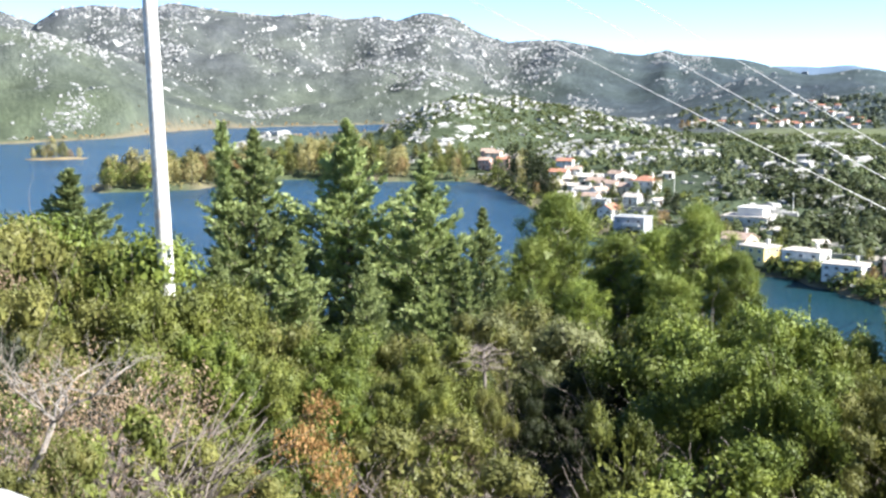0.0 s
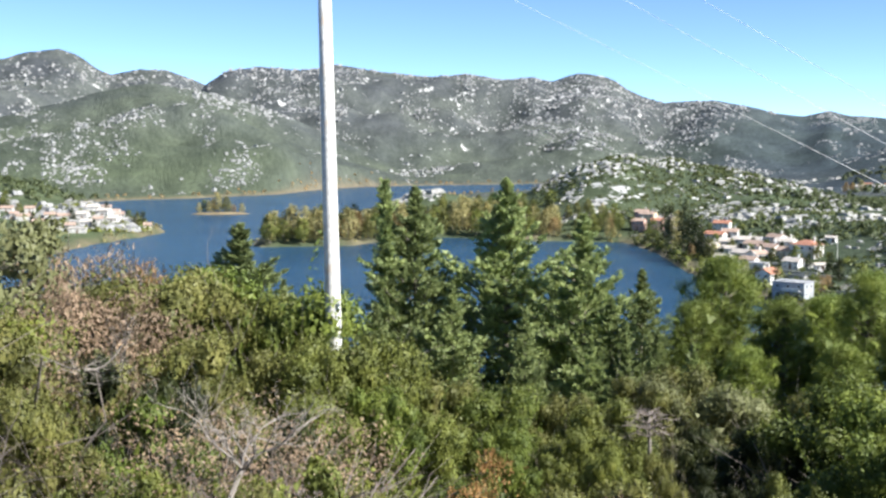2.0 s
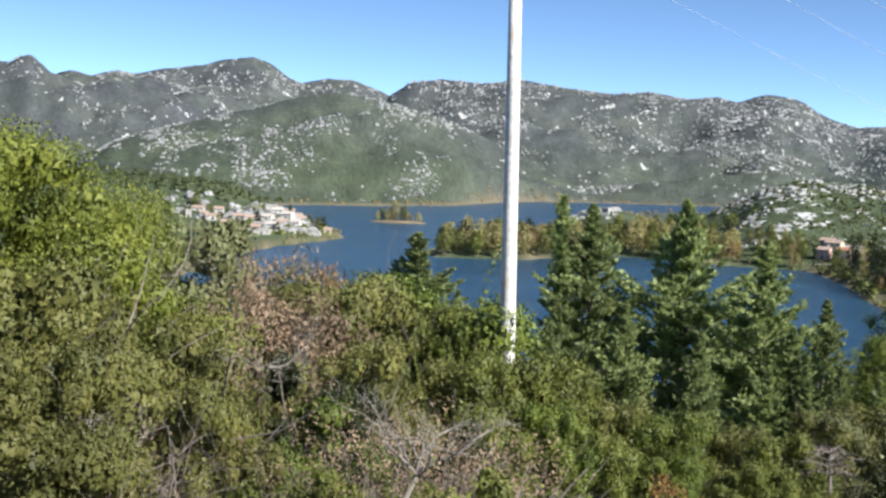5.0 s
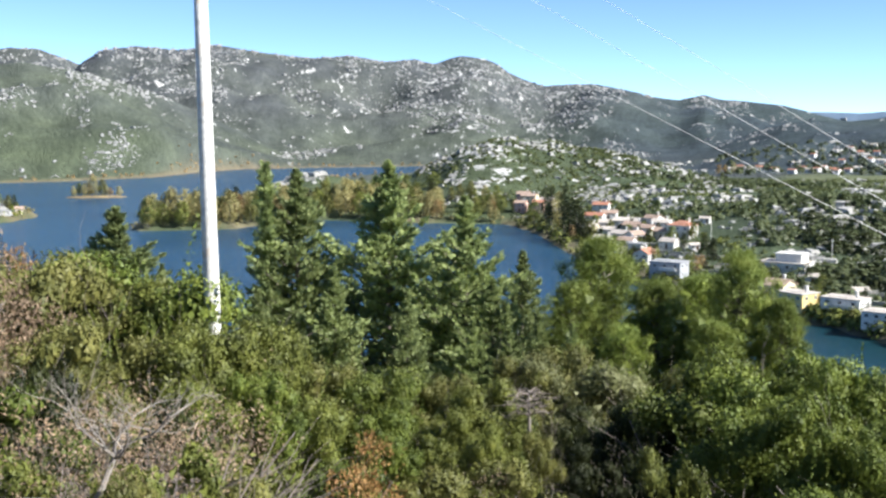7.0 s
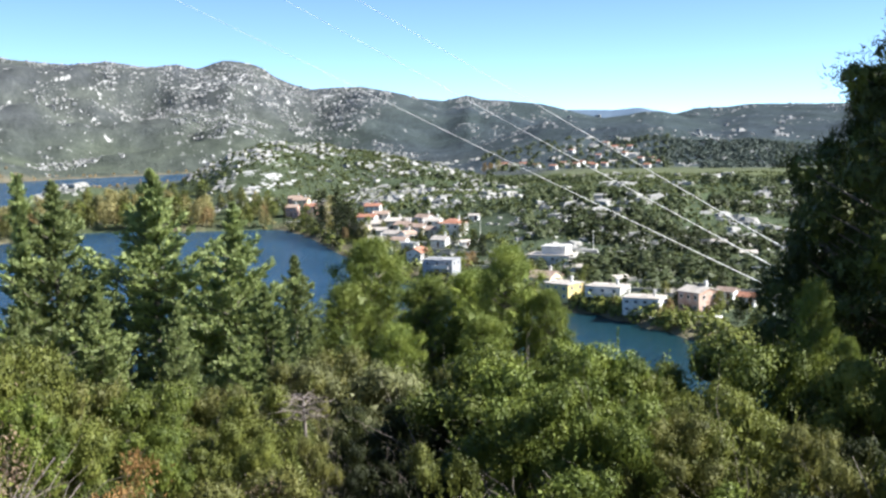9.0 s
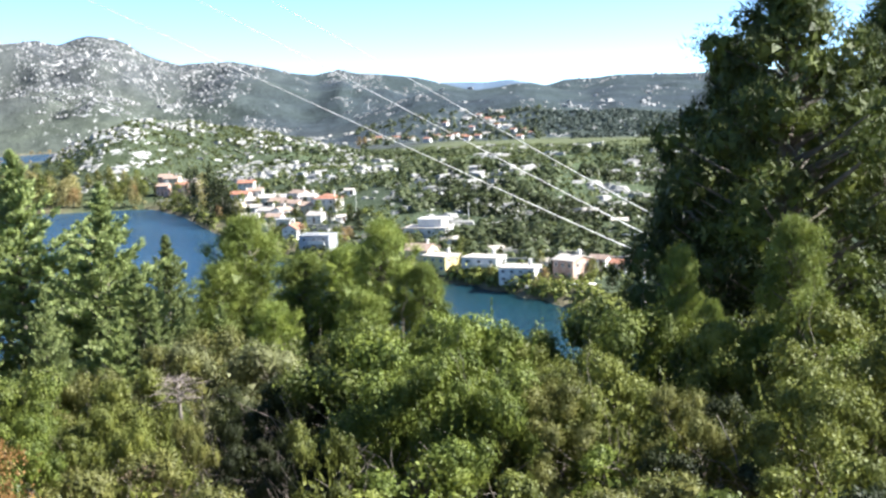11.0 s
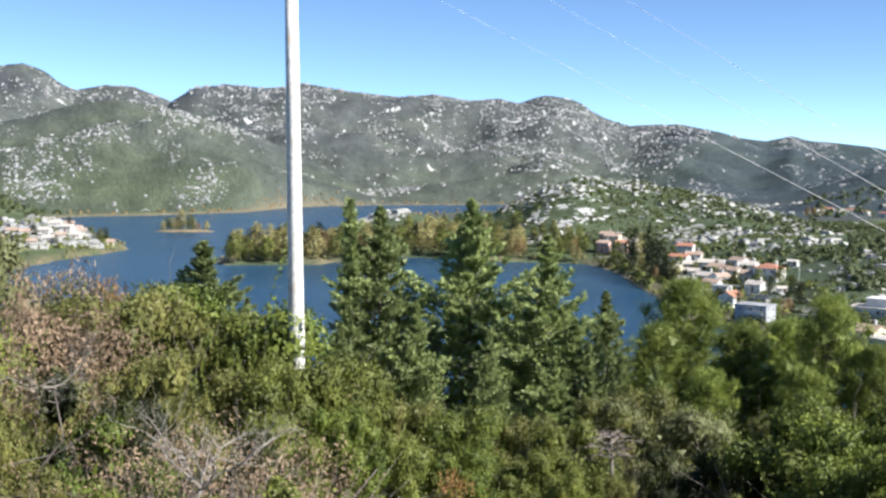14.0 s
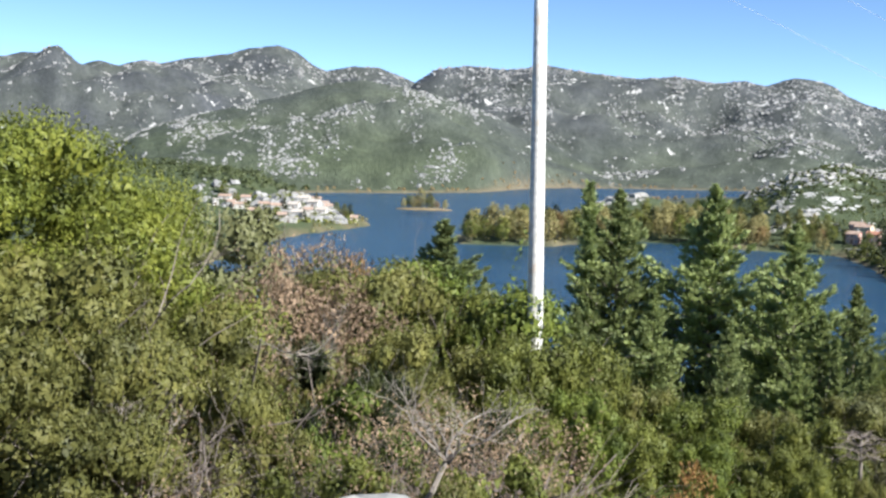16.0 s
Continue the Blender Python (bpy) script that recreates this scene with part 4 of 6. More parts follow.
for key, b, d, el, w in [("twig_shrub", -16.4, 11.5, -11.9, 1.1), ("twig_shrub", -14.6, 11.4, -13.0, 1.0), ("twig_shrub", -18.2, 11.8, -11.8, 1.1), ("twig_shrub", -15.6, 10.2, -14.2, 1.0), ("twig_shrub", -17.9, 8.6, -16.2, 0.6), ("twig_shrub", -19.6, 12.5, -11.9, 0.9), ("twig_shrub", -17.6, 13, -12.0, 0.9), ("twig_shrub", -15.4, 12.5, -13.2, 0.9), ("twig_shrub", -18.6, 10.5, -14.4, 0.8), ("twig_shrub", -16.0, 10, -14.8, 0.8),
                         ("twig_shrub", -20.6, 10.8, -14.8, 0.7), ("twig_shrub", -26.2, 14.5, -10.2, 0.9), ("twig_shrub", -25.9, 16.5, -9.2, 0.9), ("twig_shrub", -28.2, 12, -12.6, 0.9), ("twig_shrub", -31.2, 11, -12.8, 1.0), ("twig_shrub", -26.0, 10.8, -14.6, 0.8),
                         ("twig_shrub", -33.8, 11.5, -12.4, 0.9), ("twig_shrub", -13.4, 11.5, -14.0, 0.8), ("bright_bush", -21.4, 12.5, -12.5, 0.75), ("green_bush", -22.4, 10.6, -15.4, 0.7), ("olive_bush", -24.6, 11.5, -14.6, 0.7), ("green_bush", -14.2, 10.2, -15.6, 0.7),
                         # the dark_bush plants stand in for shaded gaps between the twigs
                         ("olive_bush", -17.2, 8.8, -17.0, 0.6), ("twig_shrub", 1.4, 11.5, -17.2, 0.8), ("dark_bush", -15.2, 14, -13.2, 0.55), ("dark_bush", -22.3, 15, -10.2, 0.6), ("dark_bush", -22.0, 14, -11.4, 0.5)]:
    plant(key, b, d, top=tip(el, d), wide=w)
plant("rust_shrub", -22.5, 25, top=tip(-5.6, 25), wide=0.55)
for b, d, el in [(-5.4, 11.5, -15.6)]:
    plant("rust_shrub", b, d, top=tip(el, d), wide=0.7)
for b, d, el in [(-24.2, 14.5, -11.4), (-36.0, 10, -14.4), (-20.5, 11, -15.6), (-31, 10, -14.0)]:
    plant("bare_shrub", b, d, top=tip(el, d))


def dead_tree(bearing, dist, el_top, tiers, label):
    """A dead tree with flat tiers of bare boughs on a grey trunk."""
    r = random.Random(3)
    x, y = near_place(bearing, dist)
    z = float(ground_z(x, y)[0])
    h = tip(el_top, dist) - z
    root = new("dead_tree", None)
    root.matrix_basis = pose(x, y, z)
    bm = bmesh.new()
    tube(bm, [(0, 0, -0.3), (0.03, 0, h * 0.5), (0, 0.03, h)], [0.06, 0.045, 0.022], 7)
    part("trunk", bm, DEADWOOD, root)
    for k in range(tiers):
        zz = h * (0.84 + 0.15 * k / (tiers - 1))
        for q in range(7):
            a = q * 0.9 + k * 0.4 + r.uniform(-0.2, 0.2)
            ln = r.uniform(0.3, 0.58)
            bm = bmesh.new()
            p1 = Vector((math.cos(a) * ln * 0.5, math.sin(a) * ln * 0.5, zz + 0.05))
            p2 = Vector((math.cos(a + 0.2) * ln, math.sin(a + 0.2) * ln, zz + r.uniform(-0.08, 0.08)))
            tube(bm, [(0, 0, zz - 0.05), p1, p2], [0.014, 0.010, 0.004], 4)
            for f in range(5):
                t0 = p1.lerp(p2, r.random())
                tube(bm, [t0, t0 + Vector((r.uniform(-0.25, 0.25), r.uniform(-0.25, 0.25), r.uniform(-0.04, 0.05)))], [0.006, 0.003], 3)
            part("bough", bm, TWIG, root)
    tagged(root, label, "tree")


dead_tree(3.2, 21, -13.2, 4, "dead grey tree with flat tiers of bare twigs")


def dead_limb(bearing, dist, el, size, turn, seed, label, low=0.25, high=0.9, stout=1.0):
    """A bleached limb that forks on a crooked stem among the shrubs; el is where it forks."""
    r = random.Random(seed)
    x, y = near_place(bearing, dist)
    z = float(ground_z(x, y)[0])
    h = max(0.3, tip(el, dist) - z)
    root = new("dead_limb", None)
    root.matrix_basis = pose(x, y, z, 0, 0, turn)
    bm = bmesh.new()
    p = Vector((0.1, 0.05, h))
    tube(bm, [(-0.1, 0, -0.15), (-0.16, 0.08, h * 0.35), (0.0, -0.06, h * 0.7), p], [0.035 * stout, 0.03 * stout, 0.026 * stout, 0.022 * stout], 6)
    stem_ = part("stem", bm, DEADWOOD if stout > 0.5 else TWIG, root)
    for k in range(5):
        a = 1.257 * k + r.uniform(-0.4, 0.4)
        bm = bmesh.new()
        crooked(bm, r, p.copy(), Vector((math.cos(a), math.sin(a), r.uniform(low, high))).normalized(), size * r.uniform(0.6, 1.1), r.uniform(0.013, 0.022), 3)
        part("branch", bm, DEADWOOD, stem_)
    tagged(root, label, "dead branch", group="dead limbs")


dead_limb(-17.4, 9.4, -16.0, 0.8, 12, 4, "bleached forking dead limb among the shrubs")
dead_limb(-23.6, 14.5, -10.8, 0.75, 150, 9, "grey drooping dead limb among the shrubs", -0.9, 0.1, 0.35)
dead_limb(-30.6, 11.5, -14.6, 0.5, 200, 15, "grey forking dead limb among the shrubs", -0.2, 0.4)


def boulder(bearing, dist, z_top, sx, sy, sz, turn, seed, label):
    bm = bmesh.new()
    bmesh.ops.create_icosphere(bm, subdivisions=4, radius=1)
    for v in bm.verts:
        n1 = noise.noise(v.co * 1.3 + Vector((seed, 0, 0)))
        n2 = noise.noise(v.co * 4.1 + Vector((0, seed, 0)))
        k = 1 + 0.36 * n1 + 0.09 * n2
        v.co = Vector((v.co.x * k * sx, v.co.y * k * sy, max(-0.7, v.co.z * k) * sz))
    x, y = near_place(bearing, dist)
    peak = max(v.co.z for v in bm.verts)
    for fc in bm.faces:
        fc.smooth = True
    ob = part("boulder", bm, LIME)
    ob.matrix_basis = pose(x, y, z_top - peak, 0, 0, turn)
    tagged(ob, label, "boulder", group="boulders")


boulder(-19.6, 3.8, 50.79, 0.44, 0.34, 0.9, 20, 2, "large white limestone boulder beside the lookout")
for bb, dd, ss, up_, tn in [(-25.2, 9.5, 0.19, 0.20, 10), (-26.3, 9.8, 0.17, 0.20, 80), (-24.4, 9.7, 0.17, 0.15, 40), (-25.8, 9.2, 0.15, 0.12, 120), (-18.4, 9.3, 0.14, 0.22, 60), (-18.9, 9.1, 0.12, 0.1, 20), (-27.4, 10.2, 0.2, 0.2, 30)]:
    x, y = near_place(bb, dd)
    boulder(bb, dd, float(ground_z(x, y)[0]) + up_ + 0.05, ss * 1.15, ss, ss * 0.95, tn, tn * 0.37, "white limestone boulder among the shrubs")

# ---- the concrete pole and its wires ----
CONCRETE = rough_surface("pale_concrete", (0.70, 0.67, 0.61), (0.82, 0.80, 0.76), 1.2, 0.8, 0.3, 9, spots=(0.64, 0.55, 0.46))
WIRE = rough_surface("aluminium_wire", (0.56, 0.555, 0.55), (0.66, 0.655, 0.65), 3, 0.6, 0.1)
bm = bmesh.new()
tube(bm, [(0, 0, -1.0), (0, 0, 3.0), (0, 0, 9.0), (0, 0, 13.5)], [0.172, 0.165, 0.14, 0.115], 14)
px, py = near_place(-12.3, 22.5)
pz = float(ground_z(px, py)[0])
pole = new("utility_pole", None)
pole.matrix_basis = pose(px, py, pz, 0, -0.9, 0)
shaft = part("shaft", bm, CONCRETE, pole)
for fz in shaft.data.polygons:
    fz.use_smooth = True
bm = bmesh.new()
box(bm, 2.2, 0.12, 0.12, 0.8, 0.16, 13.0)
part("crossarm", bm, CONCRETE, pole)
for ox in (-0.95, 0, 0.95):
    bm = bmesh.new()
    bmesh.ops.create_cone(bm, cap_ends=True, segments=10, radius1=0.07, radius2=0.05, depth=0.24, matrix=Matrix.Translation((ox, 0.16, 13.24)))
    part("insulator", bm, CONCRETE, pole)
tagged(pole, "tall pale concrete utility pole rising out of the shrubs", "utility pole")


def wire(b0, e0, d0, b1, e1, d1, sag, more=1.2):
    """A straight-drawn line from its start towards a far point, and on past it to the next pole."""
    a = Vector((*place(b0, d0), EYE + d0 * math.tan(radians(e0))))
    z = Vector((*place(b1, d1), EYE + d1 * math.tan(radians(e1))))
    z = a + (z - a) * more
    bm = bmesh.new()
    pts = [a.lerp(z, k / 40) - Vector((0, 0, sag * 4 * (k / 40) * (1 - k / 40))) for k in range(41)]
    tube(bm, pts, [0.002 + 0.155 * (k / 40) ** 1.35 for k in range(41)], 6)
    tagged(part("power_line", bm, WIRE), "pale aluminium power line strung across the slope", "power line", group="power lines")
    return z


WIRE_START = [(-12.4, 11.44), (-10.4, 13.67), (-8.4, 14.97)]
ends = [wire(b0, e0, 23, b1, e1, 220, 0.1) for (b0, e0), (b1, e1) in zip(WIRE_START, [(25.71, -7.62), (26.18, -6.73), (26.7, -5.82)])]
mid = sum(ends, Vector()) / 3
fz_ = float(ground_z(mid.x, mid.y)[0])
lower_pole = new("utility_pole", None)
lower_pole.matrix_basis = pose(mid.x, mid.y, fz_, 0, 0, -27)
bm = bmesh.new()
tube(bm, [(0, 0, -1), (0, 0, (mid.z - fz_) * 0.5), (0, 0, mid.z - fz_ - 0.3)], [0.3, 0.24, 0.16], 12)
part("shaft", bm, CONCRETE, lower_pole)
bm = bmesh.new()
span = (ends[2] - ends[0]).length + 0.6
box(bm, span, 0.16, 0.16, 0, 0, mid.z - fz_ - 0.4)
part("crossarm", bm, CONCRETE, lower_pole)
tagged(lower_pole, "tall pale concrete utility pole on the far bank", "utility pole")

# ---- houses ----
WHITE = rough_surface("white_render", (0.66, 0.635, 0.595), (0.80, 0.775, 0.735), 0.35, 0.85, 0.15)
GREYWHITE = rough_surface("weathered_white_render", (0.42, 0.40, 0.37), (0.66, 0.63, 0.58), 0.5, 0.9, 0.3)
CREAM = rough_surface("cream_render", (0.66, 0.55, 0.38), (0.75, 0.66, 0.48), 0.35, 0.85, 0.15)
PINK = rough_surface("pink_render", (0.55, 0.32, 0.26), (0.66, 0.42, 0.34), 0.35, 0.85, 0.15)
YELLOW = rough_surface("yellow_render", (0.68, 0.52, 0.20), (0.76, 0.60, 0.28), 0.35, 0.85, 0.15)
BRICKW = rough_surface("brickwork", (0.42, 0.24, 0.17), (0.62, 0.46, 0.38), 0.5, 0.9, 0.4)
GREYW = rough_surface("grey_render", (0.30, 0.31, 0.33), (0.40, 0.41, 0.43), 0.35, 0.85, 0.15)
TILE = rough_surface("red_roof_tiles", (0.33, 0.145, 0.09), (0.48, 0.23, 0.15), 0.8, 0.85, 0.7, 5)
OLDTILE = rough_surface("weathered_roof_tiles", (0.30, 0.20, 0.15), (0.48, 0.36, 0.29), 0.8, 0.9, 0.7, 5)
PALEROOF = rough_surface("pale_roof", (0.46, 0.40, 0.345), (0.62, 0.555, 0.49), 0.4, 0.85, 0.2)
GREYROOF = rough_surface("grey_roof", (0.28, 0.28, 0.29), (0.40, 0.40, 0.41), 0.4, 0.85, 0.2)
FRAME = rough_surface("window_frame", (0.55, 0.54, 0.52), (0.68, 0.67, 0.65), 2, 0.6, 0.05)
SHUTTER = rough_surface("door_paint", (0.12, 0.07, 0.04), (0.18, 0.11, 0.07), 2, 0.6, 0.1)
gm, gn, gl, gbsdf = material("window_glass", 0.06)
gbsdf.inputs["Base Color"].default_value = (0.02, 0.025, 0.03, 1)


def opening(parent, kind, x, y, z, w, h, face):
    """A window or door on a wall; face is the turn of the wall round z."""
    rot = Matrix.Translation((x, y, z)) @ Matrix.Rotation(radians(face), 4, "Z")
    if kind == "door":
        bm = bmesh.new()
        box(bm, w, 0.10, h)
        bm.transform(rot)
        part("door", bm, SHUTTER, parent)
        return
    bm = bmesh.new()
    t = 0.12
    box(bm, w, 0.16, t, 0, 0, 0)
    box(bm, w, 0.16, t, 0, 0, h - t)
    box(bm, t, 0.16, h - 2 * t, -w / 2 + t / 2, 0, t)
    box(bm, t, 0.16, h - 2 * t, w / 2 - t / 2, 0, t)
    box(bm, t * 0.6, 0.12, h - 2 * t, 0, 0, t)
    bm.transform(rot)
    fr = part("window", bm, FRAME, parent)
    bm = bmesh.new()
    box(bm, w - 2 * t, 0.08, h - 2 * t, 0, 0, t)
    bm.transform(rot)
    part("pane", bm, gm, fr)


def house(bearing, dist, w, d, h, yaw, label, wall=WHITE, roof="gable", roofmat=TILE, storeys=2, wins=3, side=2, chimney=True, balcony=False, rise=1.8, category="house", sink=0.6, group="village houses", terrace=False):
    k = 0.9 if dist < 400 else 0.74 if dist < 1000 else 0.56
    w, d, h, rise = k * w, k * d, k * h, k * rise
    x, y = place(bearing, dist)
    z = float(ground_z(x, y)[0])
    root = new("house", None)
    root.matrix_basis = pose(x, y, z, 0, 0, -bearing + yaw)
    bm = bmesh.new()
    box(bm, w, d, h + sink, 0, 0, -sink)
    if roof == "gable":
        for sx in (-1, 1):
            v = [bm.verts.new((sx * w / 2, sy * d / 2, h)) for sy in (-1, 1)] + [bm.verts.new((sx * w / 2, 0, h + rise))]
            v2 = [bm.verts.new((sx * (w / 2 - 0.3), sy * d / 2, h)) for sy in (-1, 1)] + [bm.verts.new((sx * (w / 2 - 0.3), 0, h + rise))]
            bm.faces.new(v)
            bm.faces.new(v2[::-1])
            bm.faces.new((v[0], v[2], v2[2], v2[0]))
            bm.faces.new((v[1], v2[1], v2[2], v[2]))
    part("wall", bm, wall, root)
    bm = bmesh.new()
    o, t = 0.35, 0.22
    if roof == "gable":
        k = rise / (d / 2)
        prof = [(-d / 2 - o, h - o * k + 0.03), (0, h + rise + 0.03), (d / 2 + o, h - o * k + 0.03), (d / 2 + o, h - o * k + 0.03 + t), (0, h + rise + t + 0.03), (-d / 2 - o, h - o * k + 0.03 + t)]
        a = [bm.verts.new((-w / 2 - o, py_, pz_)) for py_, pz_ in prof]
        c = [bm.verts.new((w / 2 + o, py_, pz_)) for py_, pz_ in prof]
        for i in range(6):
            j = (i + 1) % 6
            bm.faces.new((a[i], a[j], c[j], c[i]))
        for q in (a, c):
            bm.faces.new((q[0], q[1], q[4], q[5]))
            bm.faces.new((q[1], q[2], q[3], q[4]))
        bmesh.ops.recalc_face_normals(bm, faces=bm.faces)
    elif roof == "hip":
        low = [bm.verts.new((sx * (w / 2 + o), sy * (d / 2 + o), h + 0.02)) for sx, sy in ((-1, -1), (1, -1), (1, 1), (-1, 1))]
        top = [bm.verts.new((sx * max(0.3, (w - d) / 2), 0, h + rise)) for sx in (-1, 1)]
        bm.faces.new(low[::-1])
        bm.faces.new((low[0], low[1], top[1], top[0]))
        bm.faces.new((low[1], low[2], top[1]))
        bm.faces.new((low[2], low[3], top[0], top[1]))
        bm.faces.new((low[3], low[0], top[0]))
    else:
        box(bm, w + 0.5, d + 0.5, 0.25, 0, 0, h + 0.01)
        box(bm, w * 0.5, d * 0.4, 0.12, -w * 0.15, 0, h + 0.26)
    rf = part("roof", bm, roofmat, root)
    if chimney:
        bm = bmesh.new()
        box(bm, 0.7, 0.6, 1.9 + (rise * 0.6 if roof != "flat" else 0), w * 0.25, d * 0.12, h)
        box(bm, 0.9, 0.8, 0.15, w * 0.25, d * 0.12, h + 1.9 + (rise * 0.6 if roof != "flat" else 0))
        part("chimney", bm, WHITE, rf)
    sh = h / storeys
    for s in range(storeys):
        for i in range(wins):
            wx = (i + 0.5) / wins * w - w / 2
            kind = "door" if (s == 0 and i == wins // 2) else "window"
            opening(root, kind, wx, -d / 2 - 0.03, s * sh + (0.05 if kind == "door" else sh * 0.34), 1.1 if kind == "window" else 1.0, sh * 0.45 if kind == "window" else 2.1, 0)
        for i in range(side):
            wy = (i + 0.5) / side * d - d / 2
            opening(root, "window", w / 2 + 0.03, wy, s * sh + sh * 0.34, 1.0, sh * 0.45, 90)
            opening(root, "window", -w / 2 - 0.03, wy, s * sh + sh * 0.34, 1.0, sh * 0.45, 90)
    if balcony:
        for s in range(1, storeys):
            bm = bmesh.new()
            box(bm, w * 0.55, 1.4, 0.2, w * 0.12, -d / 2 - 0.7, s * sh - 0.1)
            box(bm, w * 0.55, 0.12, 0.9, w * 0.12, -d / 2 - 1.36, s * sh + 0.1)
            part("balcony", bm, WHITE, root)
    if terrace:
        bm = bmesh.new()
        box(bm, w * 0.55, d * 0.7, 2.6, w * 0.1, d * 0.1, h + 0.27)
        box(bm, w * 0.6, d * 0.76, 0.2, w * 0.1, d * 0.1, h + 2.87)
        part("roof_storey", bm, wall, root)
    tagged(root, label, category, group=group)
    return root


# the village by the water
house(6.6, 556, 12, 9, 6.5, -20, "white house with a red tiled roof", roof="gable")
house(7.5, 512, 15, 10, 3.6, -25, "long low white house with a pale roof", roof="gable", roofmat=PALEROOF, rise=1.5, storeys=1, wins=4)
house(7.2, 535, 10, 8, 4.5, -10, "white house with a pale tiled roof", roof="gable", roofmat=PALEROOF, storeys=2)
house(8.5, 508, 11, 9, 5.6, -30, "cream house with a weathered tiled roof", wall=CREAM, roofmat=OLDTILE)
house(9.15, 494, 12, 9, 5.6, -35, "white gabled house with an old tiled roof", roofmat=OLDTILE)
house(9.9, 506, 11, 8, 5.5, -20, "white house with a weathered pale roof", roofmat=PALEROOF)
house(10.9, 478, 14, 11, 7.4, -28, "large white house with a red hipped roof", roof="hip", rise=2.6, balcony=True)
house(9.1, 419, 9.5, 8, 5.2, 62, "small white house with a red tiled roof", rise=2.2)
house(10.3, 385, 12, 9, 5.8, -22, "grey flat-roofed house with white balconies", wall=GREYW, roof="flat", roofmat=GREYROOF, balcony=True, chimney=False)
house(7.6, 447, 8, 7, 4.2, -30, "small white house among the pines", roof="flat", roofmat=PALEROOF, chimney=False)
house(8.2, 470, 9, 7, 4.0, -25, "small white house with a faded roof", roofmat=OLDTILE, storeys=1)
house(15.9, 386, 17, 11, 6.0, -18, "large white house with a roof terrace", roof="flat", roofmat=PALEROOF, terrace=True, wins=4, chimney=False)
house(15.4, 345, 11, 9, 4.2, -30, "beige house with a weathered brown roof", wall=CREAM, roofmat=OLDTILE, storeys=1)
house(16.5, 326, 10, 8, 5.0, -40, "white and yellow house with a pale roof", wall=YELLOW, roof="flat", roofmat=PALEROOF)
house(18.7, 319, 12, 8, 5.0, -24, "white flat-roofed house near the shore", roof="flat", roofmat=PALEROOF, balcony=True)
house(20.55, 301, 11, 8, 4.4, -18, "white lakeside house with a pale roof", roof="flat", roofmat=PALEROOF, wins=4)
house(23.2, 301, 8.0, 8.5, 6.0, -42, "unplastered brick house with a pale gabled roof", wall=BRICKW, roofmat=PALEROOF, rise=1.2)
house(25.6, 310, 5, 4, 3.0, -20, "small white shed with a red roof", roofmat=TILE, storeys=1, wins=2, side=1, chimney=False, rise=1.0, category="shed")
house(24.6, 320, 6, 4, 2.8, -30, "small white outbuilding with a tiled roof", roofmat=OLDTILE, storeys=1, wins=2, side=1, chimney=False, rise=1.0, category="shed")
house(2.85, 640, 9, 9, 7.0, -15, "pink house with an old tiled roof", wall=PINK, roofmat=OLDTILE)
house(3.75, 634, 9, 9, 8.0, -10, "pink three-storey house with a red roof", wall=PINK, storeys=3)
house(3.3, 660, 12, 9, 6.0, -20, "cream house with an old tiled roof", wall=CREAM, roofmat=OLDTILE)
house(4.65, 612, 14, 10, 4.5, -20, "yellow house with a pale roof", wall=YELLOW, roofmat=PALEROOF, rise=1.6)
house(8.0, 528, 11, 9, 5.5, -15, "white house with a pale pink roof in the village", roofmat=PALEROOF)
house(8.9, 523, 12, 9, 4.5, -30, "cream house with a pale roof in the village", wall=CREAM, roofmat=PALEROOF)
house(9.5, 520, 10, 8, 6, -40, "white house with an old tiled roof in the village", roofmat=OLDTILE)
house(8.6, 455, 10, 8, 4.5, -20, "white flat-roofed house in the village", roof="flat", roofmat=GREYROOF, chimney=False)
house(10.3, 455, 9, 7, 4.0, -30, "white house with a pale roof in the village", roofmat=PALEROOF)
house(7.0, 482, 10, 8, 4.0, -25, "white house with a pale tiled roof by the water", roofmat=PALEROOF, storeys=1)
house(6.9, 590, 11, 8, 5.5, -15, "white house with a red roof on the slope", roofmat=TILE)
house(6.3, 530, 11, 8, 4.5, -20, "cream house with a pale pink tiled roof by the bank", wall=CREAM, roofmat=PALEROOF)
house(7.9, 492, 11, 8, 4.2, -35, "white house with a pale gabled roof in the village", roofmat=PALEROOF, storeys=1)
house(8.6, 482, 9, 8, 4.6, 40, "white gabled house with a weathered roof in the village", roofmat=OLDTILE, storeys=1)
house(10.0, 480, 10, 8, 5.0, -25, "cream house with a faded tiled roof in the village", wall=CREAM, roofmat=OLDTILE)
house(7.3, 562, 10, 8, 5.0, -10, "white house with an old roof behind the village", roofmat=OLDTILE)
house(3.0, 668, 10, 8, 5.5, -15, "pale pink house with an old tiled roof", wall=PINK, roofmat=OLDTILE)
house(4.2, 652, 11, 8, 5.0, -25, "cream house with a pale roof behind the poplars", wall=CREAM, roofmat=PALEROOF)
